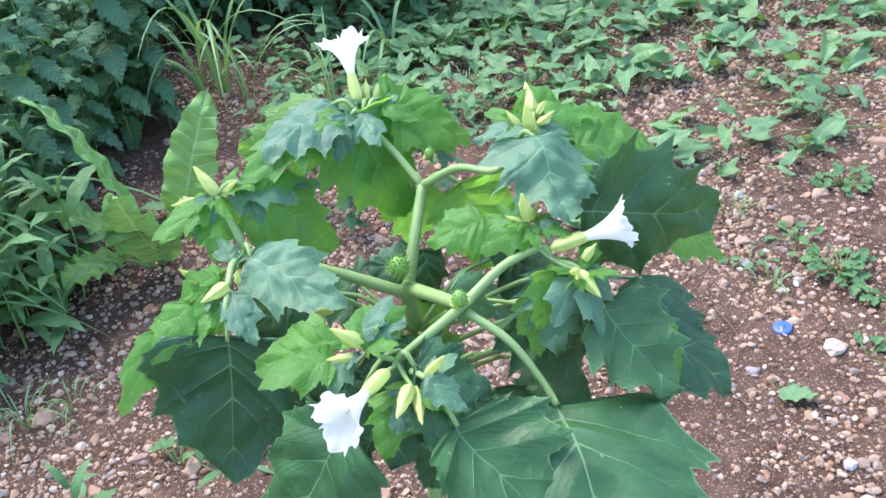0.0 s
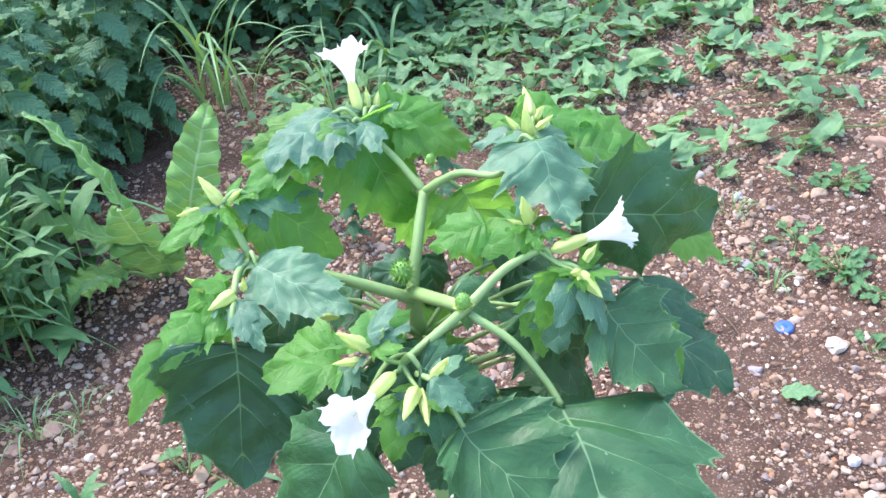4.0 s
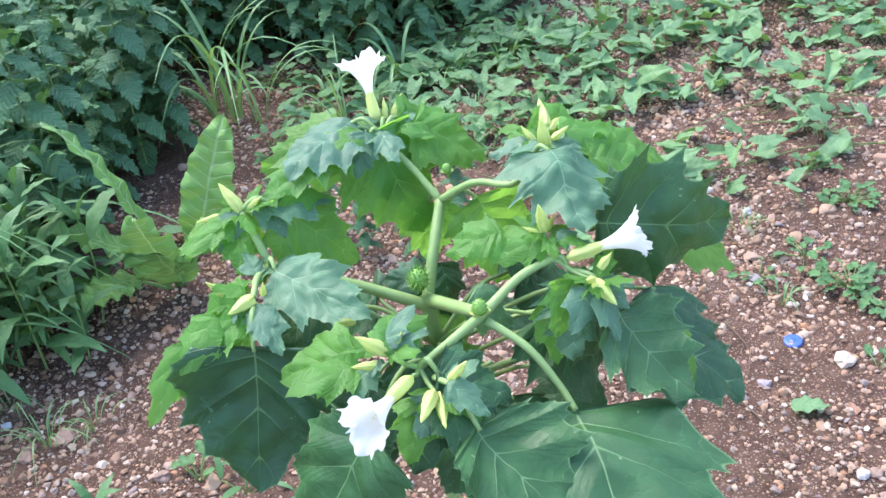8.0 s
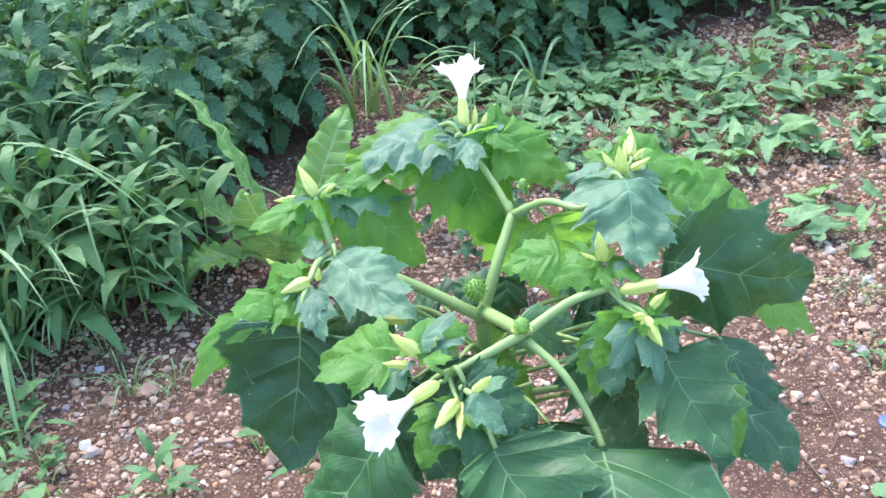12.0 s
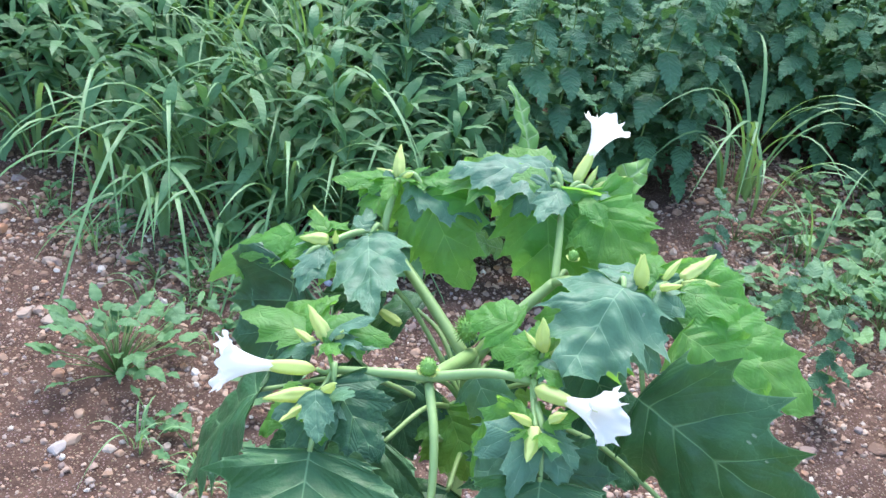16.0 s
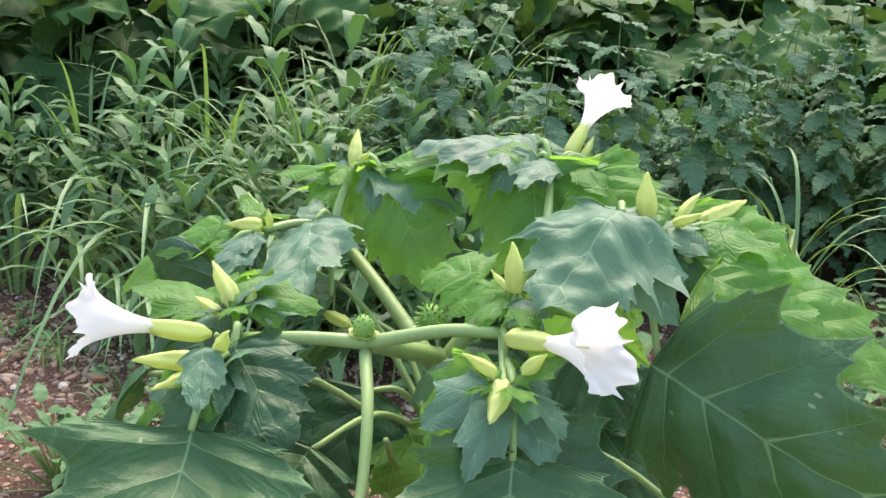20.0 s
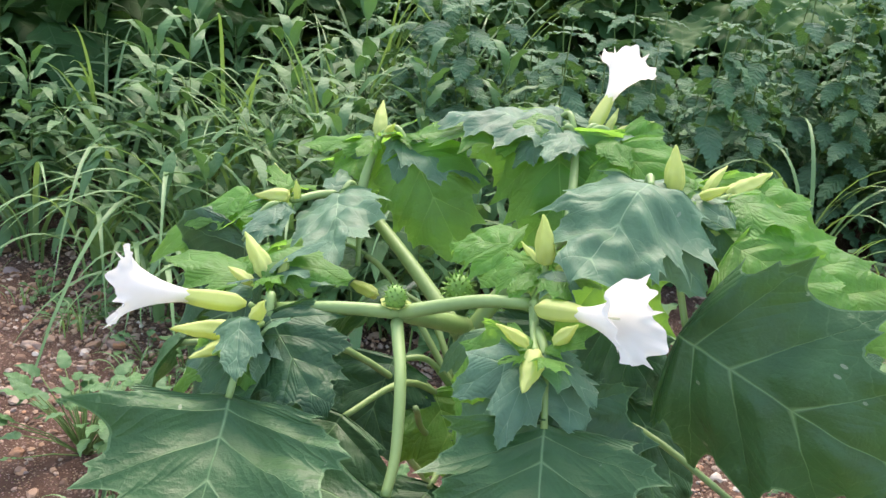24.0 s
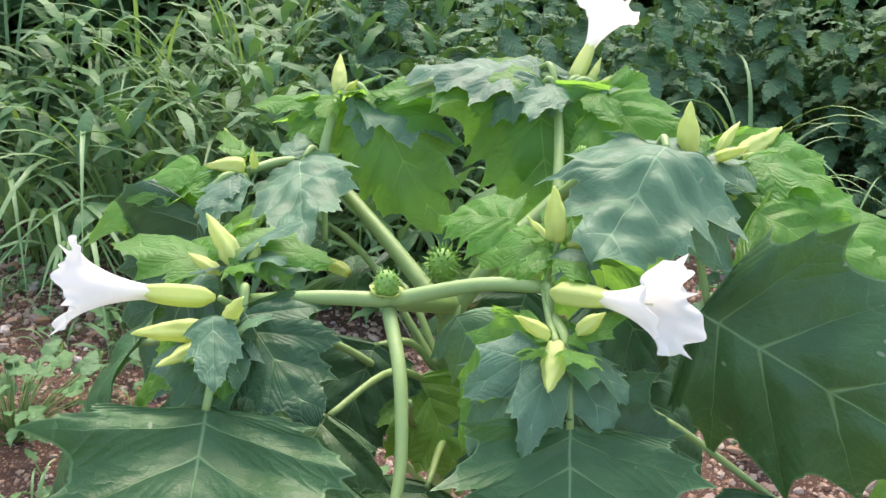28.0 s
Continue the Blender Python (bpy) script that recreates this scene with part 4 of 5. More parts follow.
def capsule(at, r, spines=60, seed=0, collar=True, spike=1.0):
    bm = bmesh.new()
    bmesh.ops.create_icosphere(bm, subdivisions=2, radius=r)
    for v in bm.verts:
        v.co.z *= 1.2
    rnd = random.Random(seed)
    for i in range(spines):
        z = 1 - 2 * (i + 0.5) / spines
        a = i * 2.39996
        q = math.sqrt(1 - z * z)
        d = Vector((q * math.cos(a), q * math.sin(a), z))
        p = Vector((d.x * r, d.y * r, d.z * r * 1.2))
        tube(bm, [p * 0.95, p + d * r * spike * rnd.uniform(0.35, 0.55)], [r * 0.09, r * 0.008], 5)
    ob = part("seed_capsule", bm, M_CAPSULE, plant, "young green spiny seed capsule", at=Matrix.Translation(local(at)))
    if collar:
        cb = bmesh.new()
        n = 20
        r0 = [cb.verts.new((math.cos(k * math.tau / n) * r * 0.35, math.sin(k * math.tau / n) * r * 0.35, -r * 1.1)) for k in range(n)]
        r1 = [cb.verts.new((math.cos(k * math.tau / n) * r * (1.35 + 0.12 * math.cos(5 * k * math.tau / n)), math.sin(k * math.tau / n) * r * (1.35 + 0.12 * math.cos(5 * k * math.tau / n)), -r * 0.45)) for k in range(n)]
        for k in range(n):
            cb.faces.new((r0[k], r0[(k + 1) % n], r1[(k + 1) % n], r1[k]))
        part("collar", cb, M_CALYX, ob, "ragged remains of the calyx")
    return ob


flower((-0.176, 0.298, 0.733), (-0.206, 0.358, 0.800), seed=1)
flower((0.095, 0.074, 0.672), (0.180, 0.099, 0.694), seed=2)
flower((-0.051, -0.094, 0.632), (-0.078, -0.189, 0.645), seed=3)
flower((0.073, 0.239, 0.714), (0.124, 0.332, 0.660), spread=0.006, seed=4)

for k, (b, t, fat) in enumerate((
        (C1, (-0.340, 0.137, 0.730), 0.0082), ((-0.347, 0.136, 0.683), (-0.377, 0.126, 0.678), 0.0050), ((-0.302, 0.126, 0.700), (-0.283, 0.125, 0.720), 0.0045),
        ((-0.084, -0.066, 0.639), (-0.110, -0.081, 0.670), 0.0082), ((-0.091, -0.076, 0.631), (-0.117, -0.091, 0.638), 0.0050), ((-0.077, -0.060, 0.640), (-0.067, -0.055, 0.660), 0.0045),
        ((0.069, 0.096, 0.694), (0.062, 0.094, 0.731), 0.0078), ((0.071, 0.104, 0.689), (0.076, 0.126, 0.698), 0.0040), ((0.063, 0.094, 0.692), (0.045, 0.088, 0.704), 0.0032),
        ((0.127, 0.056, 0.653), (0.155, 0.035, 0.641), 0.0085), ((0.132, 0.068, 0.663), (0.146, 0.076, 0.679), 0.0055), ((0.127, 0.049, 0.661), (0.121, 0.026, 0.677), 0.0045),
        ((0.052, 0.279, 0.735), (0.039, 0.340, 0.744), 0.0080), ((0.058, 0.274, 0.732), (0.065, 0.327, 0.730), 0.0065), ((0.058, 0.215, 0.741), (0.056, 0.210, 0.778), 0.0085),
        ((0.045, 0.228, 0.738), (0.027, 0.235, 0.758), 0.0045), ((0.064, 0.238, 0.738), (0.084, 0.248, 0.750), 0.0045), ((0.050, 0.253, 0.737), (0.049, 0.276, 0.758), 0.0045),
        ((-0.262, 0.008, 0.650), (-0.283, -0.021, 0.648), 0.0082), ((-0.301, 0.022, 0.641), (-0.318, 0.011, 0.670), 0.0065), ((-0.289, 0.072, 0.642), (-0.299, 0.085, 0.658), 0.0045), ((-0.252, 0.014, 0.652), (-0.246, 0.008, 0.671), 0.0045),
        ((-0.158, 0.315, 0.732), (-0.155, 0.361, 0.748), 0.0065), ((-0.167, 0.310, 0.733), (-0.170, 0.326, 0.757), 0.0045),
        ((-0.027, -0.105, 0.621), (-0.026, -0.156, 0.633), 0.0082), ((-0.023, -0.103, 0.618), (-0.004, -0.147, 0.611), 0.0062), ((-0.010, -0.101, 0.634), (0.010, -0.099, 0.660), 0.0055), ((-0.166, 0.067, 0.578), (-0.209, 0.053, 0.576), 0.0070))):
    bud(b, t, fat * 0.86, k)
for b, t in ((G3, (-0.050, -0.092, 0.632)), (G2, (0.098, 0.075, 0.672)), (G2, (0.068, 0.097, 0.694)), (G2, (0.127, 0.057, 0.654)), (G3, (-0.086, -0.066, 0.639)), (G3, (-0.025, -0.103, 0.620)), (G4, (0.058, 0.248, 0.738)), (G1, (-0.159, 0.315, 0.732)), (G1, (-0.177, 0.298, 0.732)), ((0.058, 0.248, 0.738), (0.054, 0.279, 0.734)), ((0.022, 0.173, 0.711), (0.058, 0.215, 0.742)), ((-0.266, 0.014, 0.645), (-0.303, 0.022, 0.641))):
    b, t = Vector(b), Vector(t)
    stem([b, (b + t) / 2 + Vector((0, 0, -0.004)), t], 0.0034, 0.0026, "shoot", 8)
stem([(-0.085, 0.137, 0.422), (-0.026, 0.112, 0.467), (0.081, 0.179, 0.472)], 0.0062, 0.0052, sides=8)
stem([(-0.085, 0.137, 0.442), (-0.046, 0.072, 0.492), (0.006, 0.032, 0.551)], 0.0035, 0.003, sides=8)
stem([(-0.087, 0.137, 0.453), (-0.148, 0.061, 0.493), (-0.250, 0.001, 0.523)], 0.0055, 0.004, sides=8)
capsule(J + Vector((-0.002, -0.004, 0.012)), 0.0086, 60, 1, spike=0.6)
capsule((-0.094, 0.117, 0.607), 0.0125, 80, 2, False)
capsule((-0.071, 0.230, 0.701), 0.0060, 40, 3)


# ---- weeds behind ----
def serrate(t):
    return ovate(t, 9.0, 0.30, full=0.56)


NETTLE_LEAVES = [mesh_of("nettle_leaf", blade(0.085, 0.064, serrate, 36, 2, 0.12, 0.14, 0.20, 0.05, 4.0, 0.12, s, quilt=0.016, veins=8.0), M_NETTLE) for s in range(4)]
LANCE_LEAVES = [mesh_of("lance_leaf", blade(0.13, 0.031, lambda t: ovate(t, 0, 0, full=0.7), 14, 2, a, 0.2, 0.35, 0.08, 3.0, 0.0, s, sweep=sw), M_WEED) for s, a, sw in ((0, 0.12, 0.05), (1, 0.26, 0.14), (2, 0.20, -0.12), (3, 0.32, -0.05))]


def weed(name, label, category, tall, pairs, leaves, size, spread_angle, seed, stem_r=0.0028, top=0.60, whorl=2):
    """An upright weed: a stem, and leaves in crossed pairs that grow smaller towards the top."""
    rnd = random.Random(seed)
    root = tagged(new(name), label, category)
    lean = Vector((rnd.uniform(-0.08, 0.08), rnd.uniform(-0.08, 0.08), 1))
    line = [Vector((0, 0, -0.02)), lean * tall * 0.5 + Vector((rnd.uniform(-0.02, 0.02), rnd.uniform(-0.02, 0.02), 0)), Vector((lean.x * tall, lean.y * tall, tall))]
    pts = glide(line, 6)
    part("stem", branch(line, stem_r, stem_r * 0.5, 6, 6), M_WEEDSTEM, root)
    for i in range(pairs):
        u = 0.14 + 0.86 * (i + 0.5) / pairs
        p = pts[min(len(pts) - 1, int(u * (len(pts) - 1)))].lerp(pts[min(len(pts) - 1, int(u * (len(pts) - 1)) + 1)], u * (len(pts) - 1) % 1)
        s = size * (1.15 - (1 - top) * max(0.0, (u - 0.55) / 0.45)) * rnd.uniform(0.85, 1.1)
        for k in range(whorl):
            a = i * 1.571 + k * math.tau / whorl + rnd.uniform(-0.35, 0.35)
            dip = spread_angle(u) + rnd.uniform(-0.2, 0.2)
            d = Vector((math.cos(a) * math.cos(dip), math.sin(a) * math.cos(dip), math.sin(dip)))
            m = frame_from(p + d * 0.012 * s, d, normal=(0.15 * math.cos(a), 0.15 * math.sin(a), 1)) @ Matrix.Scale(s, 4)
            part("leaf", leaves[rnd.randrange(len(leaves))], None, root, at=m)
    if "nettle" in name:
        for k in range(4):
            a, dip = k * 1.57 + seed, rnd.uniform(0.25, 0.9)
            d = Vector((math.cos(a) * math.cos(dip), math.sin(a) * math.cos(dip), math.sin(dip)))
            part("leaf", leaves[k % len(leaves)], None, root, at=frame_from(pts[-1], d, normal=(-d.x, -d.y, 1)) @ Matrix.Scale(size * rnd.uniform(0.28, 0.45), 4))
    return root


def scatter(makers, places, group):
    """Copies of a few grown plants at the places given."""
    for i, (x, y, turn, s) in enumerate(places):
        src = makers[i % len(makers)]
        m = pose(x, y, height(x, y), 0, 0, turn) @ Matrix.Scale(s, 4)
        if i < len(makers):
            src.matrix_world = m
            src["group"] = group
        else:
            copy_thing(src, m).scale = (s, s, s)


rnd = random.Random(11)


def inside(x, y):
    """The nettle bed."""
    edge = -1.20 + 0.05 * math.sin(y * 9) - 0.6 * max(0.0, y - 1.5)
    if y > 2.08 + 0.08 * math.sin(x * 5) + 1.5 * max(0.0, x + 0.72):
        return x < 0.9
    return x < edge and y > 0.85 + 0.1 * math.sin(x * 5)


nettles = [weed("nettle_plant", "dark green stinging nettle with toothed leaves", "nettle", t, 10, NETTLE_LEAVES, z * 1.15, lambda u: -0.62 + 0.75 * max(0.0, (u - 0.86) / 0.14), 20 + k, 0.003) for k, (t, z) in enumerate(((0.62, 1.0), (0.70, 1.1), (0.55, 0.95), (0.75, 1.05), (0.48, 0.9)))]
spots = []
while len(spots) < 118:
    x, y = rnd.uniform(-2.5, 0.9), rnd.uniform(0.7, 3.2)
    if inside(x, y) and not inside(x + 0.62, y - 0.62) and all((x - a) ** 2 + (y - b) ** 2 > 0.0105 for a, b, _, _ in spots):
        spots.append((x, y, rnd.uniform(0, 360), rnd.uniform(0.85, 1.15)))
scatter(nettles, spots, "nettle bed")

herbs = [weed("willowherb_plant", "leafy green weed with narrow pointed leaves", "weed", t, 10, LANCE_LEAVES, z * 1.2, lambda u: 0.55 - 1.25 * (1 - u), 40 + k, 0.0025) for k, (t, z) in enumerate(((0.50, 0.9), (0.58, 1.0), (0.42, 0.85), (0.65, 1.0)))]
spots = []
while len(spots) < 36:
    x, y = rnd.uniform(-2.9, -1.25), rnd.uniform(-0.6, 1.0)
    if x < -1.26 - 1.5 * max(0, 0.30 - y) and all((x - a) ** 2 + (y - b) ** 2 > 0.0095 for a, b, _, _ in spots):
        spots.append((x, y, rnd.uniform(0, 360), rnd.uniform(0.8, 1.15)))
scatter(herbs, spots, "willowherb stand")
BROAD_LANCE = [mesh_of("broad_lance_leaf", blade(0.17, 0.044, lambda t: ovate(t, 0, 0, full=0.7), 16, 3, a, 0.15, 0.3, 0.07, 3.0, 0.0, s, sweep=sw, crinkle=0.03), M_WEED) for s, a, sw in ((5, 0.10, 0.06), (6, 0.22, -0.12), (7, 0.18, 0.10))]
short_weeds = [weed("short_weed", "short weed with long pale green pointed leaves", "weed", t, 4, BROAD_LANCE, z, lambda u: 0.75 - 1.1 * (1 - u), 60 + k, 0.003) for k, (t, z) in enumerate(((0.30, 0.95), (0.24, 0.85), (0.34, 1.0)))]
scatter(short_weeds, [(x, y, 50 * i, s) for i, (x, y, s) in enumerate(((-1.10, 0.58, 1.0), (-1.16, 0.70, 1.0), (-1.05, 0.74, 0.85), (-1.22, 0.50, 1.0), (-1.20, 0.80, 1.05), (-1.28, 0.62, 1.1), (-1.02, 0.62, 0.7), (-1.34, 0.36, 1.0), (-1.48, 0.22, 1.0), (-0.70, 0.13, 0.45), (-1.62, 0.10, 1.0)))], "short weeds at the foot of the stand")



def dense_bed(name, label, category, leaves, count, region, tall, size, seed, dips=(-0.7, 0.5), low=0.03, low_bias=1.0):
    """Foliage that nobody could count, joined into one mesh: leaves at all heights over a stretch of ground."""
    rnd = random.Random(seed)
    verts, faces, uvs, mats = [], [], [], []
    src = []
    for me in leaves:
        co = np.empty(len(me.vertices) * 3)
        me.vertices.foreach_get("co", co)
        uv = [0.0] * (len(me.loops) * 2)
        me.uv_layers[0].data.foreach_get("uv", uv)
        src.append((co.reshape(-1, 3), [tuple(p.vertices) for p in me.polygons], np.array(uv).reshape(-1, 2)))
    made, tries = 0, 0
    while made < count and tries < count * 30:
        tries += 1
        x, y = region(rnd)
        if x is None:
            continue
        h = tall(x, y, rnd)
        z = height(x, y) + low + (h - low) * rnd.random() ** low_bias
        co, fs, uv = src[rnd.randrange(len(src))]
        a, dip, s = rnd.uniform(0, math.tau), rnd.uniform(*dips), size * rnd.uniform(0.65, 1.15)
        d = Vector((math.cos(a) * math.cos(dip), math.sin(a) * math.cos(dip), math.sin(dip)))
        m = np.array(frame_from((x, y, z), d, normal=(rnd.uniform(-0.4, 0.4) + 0.5 * math.cos(a), rnd.uniform(-0.4, 0.4) + 0.5 * math.sin(a), 1)))
        base = len(verts)
        verts.extend(map(tuple, (co * s) @ m[:3, :3].T + m[:3, 3]))
        faces.extend(tuple(base + k for k in f) for f in fs)
        uvs.append(uv)
        made += 1
    me = bpy.data.meshes.new(name)
    me.from_pydata(verts, [], faces)
    me.uv_layers.new(name="UVMap").data.foreach_set("uv", np.concatenate(uvs).ravel())
    me.materials.append(leaves[0].materials[0])
    me.polygons.foreach_set("use_smooth", [True] * len(me.polygons))
    return tagged(new(name, me), label, category, kind="stuff")


NETTLE_LOW = [mesh_of("nettle_leaf_far", blade(0.085, 0.058, serrate, 18, 1, 0.10, 0.10, 0.25, 0.04, 4.0, 0.06, s), M_NETTLE) for s in range(3)]
LANCE_LOW = [mesh_of("lance_leaf_far", blade(0.12, 0.026, lambda t: ovate(t, 0, 0, full=0.7), 8, 1, 0.12, 0.2, 0.35, 0.05, 3.0, 0.0, s), M_WEED) for s in range(3)]


def in_nettles(rnd):
    x, y = rnd.uniform(-3.6, 1.0), rnd.uniform(0.7, 4.0)
    return (x, y) if inside(x + 0.05, y - 0.05) else (None, None)


def in_herbs(rnd):
    x, y = rnd.uniform(-3.6, -1.2), rnd.uniform(-1.2, 1.1)
    return (x, y) if x < -1.27 - 1.5 * max(0, 0.30 - y) else (None, None)


dense_bed("nettle_undergrowth", "dark mass of lower nettle leaves", "nettle bed", NETTLE_LOW, 4800, in_nettles, lambda x, y, r: 0.38, 1.2, 5, (-1.25, -0.3))
dense_bed("weed_undergrowth", "tangle of narrow green weed leaves", "weed bed", LANCE_LOW, 3000, in_herbs, lambda x, y, r: 0.42, 1.1, 6, (-1.1, 0.6))


def behind(rnd):
    x, y = rnd.uniform(-7, 2.5), rnd.uniform(-4, 7)
    d = max(-2.55 - x, y - 3.0)
    return (x, y) if 0 < d < 2.2 else (None, None)


FAR_LEAVES = [mesh_of("broad_leaf_far", blade(0.20, 0.13, lambda t: ovate(t, 0, 0), 7, 1, 0.1, 0.15, 0.2, 0.1, 3.0, 0.1, s), M_BURDOCK) for s in range(3)]
# the unseen upper part, up to 2.4 m, is added to shade the nettle bed
dense_bed("hedge_undergrowth", "distant dark green mass of broad leaves", "hedge", FAR_LEAVES, 13000, behind, lambda x, y, r: 0.75 + 1.1 * min(1.5, max(0.0, max(-2.9 - x, y - 3.4))), 1.2, 7, (-1.1, 0.1))


# ---- burdock and dock ----
def broad_plant(name, label, category, root_at, leaves, mat, stalk=0.005, blunt=0.85):
    """A rosette of large leaves on stalks: each leaf by its base, tip, width and the way that its face looks."""
    root = tagged(new(name), label, category)
    root.location = root_at
    o = Vector(root_at)
    for k, (b, t, w, nrm) in enumerate(leaves):
        b, t = Vector(b), Vector(t)
        bm = blade((t - b).length, w, lambda u: math.sin(math.pi * u ** 0.75) ** blunt * (1 + 0.03 * math.sin(u * 40 + k) + 0.03 * math.sin(u * 97 + k)) if 0 < u < 1 else 0.0, 48, 6, 0.08, 0.10, 0.30, 0.09, 5.0, 0.12, k, quilt=0.02, veins=11.0, slope=0.5, crinkle=0.07)
        part("leaf", bm, mat, root, at=Matrix.Translation(-o) @ frame_from(b, t - b, normal=nrm))
        part("petiole", branch([Vector((0, 0, -0.01)), (b - o) * 0.5 + Vector((0, 0, 0.02)), b - o + (t - b) * 0.04], stalk, stalk * 0.6, 6, 8), M_WEEDSTEM, root)
    return root


broad_plant("dock_plant", "light green dock with long crinkled leaves", "dock", (-0.93, 0.90, 0.0), [
    ((-0.93, 0.84, 0.16), (-1.085, 0.82, 0.49), 0.075, (0.70, 0.25, 0.30)),
    ((-0.84, 0.90, 0.15), (-0.755, 0.99, 0.425), 0.115, (0.2, -0.9, 0.4)),
    ((-0.90, 0.86, 0.08), (-0.90, 0.76, 0.30), 0.15, (0.1, -0.8, 0.4)),
    ((-0.86, 0.84, 0.12), (-0.74, 0.78, 0.27), 0.09, (-0.1, -0.3, 1)),
    ((-1.03, 0.90, 0.10), (-1.20, 0.80, 0.22), 0.11, (0, 0, 1)),
    ((-0.98, 0.80, 0.10), (-1.02, 0.66, 0.12), 0.10, (0.1, -0.3, 1)),
    ((-1.05, 0.80, 0.08), (-1.22, 0.62, 0.05), 0.12, (0, 0, 1)),
], M_DOCK, 0.006, 0.55)
brng = random.Random(3)
for bx, by in ((-2.75, 0.15), (-2.6, 0.75), (-2.9, 1.5), (-2.7, 2.5), (-2.2, 3.0), (-1.5, 3.3), (-3.0, -0.5)):
    lv = []
    for k in range(7):
        a = k * 0.9 + brng.random()
        b = Vector((bx + math.cos(a) * 0.10, by + math.sin(a) * 0.10, brng.uniform(0.45, 0.8)))
        reach = brng.uniform(0.26, 0.40)
        t = b + Vector((math.cos(a) * reach, math.sin(a) * reach, brng.uniform(-0.22, 0.16)))
        lv.append((b, t, reach * brng.uniform(0.72, 0.9), (0.5, -0.4, 0.8)))
    broad_plant("burdock_plant", "tall burdock with broad dull green leaves", "burdock", (bx, by, 0), lv, M_BURDOCK, 0.006)["group"] = "burdocks at the back"


# ---- grasses ----
def grass_clump(x, y, n, tall, seed, droop=1.0, wide=0.0045, lean=(0, 0)):
    rnd = random.Random(seed)
    root = tagged(new("grass_clump"), "clump of long arching green grass blades", "grass", "grass clumps")
    root.location = (x, y, height(x, y))
    for i in range(n):
        bm = bmesh.new()
        a, h = rnd.uniform(0, math.tau), tall * rnd.uniform(0.55, 1.1)
        out = rnd.uniform(0.24, 0.58) * droop
        d = Vector((math.cos(a), math.sin(a), 0))
        start = d * rnd.uniform(0, 0.035)
        side = Vector((-d.y, d.x, 0))
        rows = []
        for k in range(13):
            t = k / 12
            reach = out * h * (t ** 2.0) * 1.45
            p = start + d * (reach + 0.05 * h * t) + Vector((lean[0] * t * h, lean[1] * t * h, h * (t - 0.60 * droop * out * 2 * t ** 3.6)))
            w = wide * rnd.uniform(0.95, 1.05) * (0.7 + 0.6 * t if t < 0.4 else 0.94 * (1 - ((t - 0.4) / 0.6) ** 2.0)) + 0.0002
            lift = Vector((0, 0, w * 0.35))
            rows.append((bm.verts.new(p - side * w + lift), bm.verts.new(p), bm.verts.new(p + side * w + lift)))
        for r0, r1 in zip(rows, rows[1:]):
            bm.faces.new((r0[0], r0[1], r1[1], r1[0]))
            bm.faces.new((r0[1], r0[2], r1[2], r1[1]))
        part("blade", bm, M_GRASS, root)
    return root


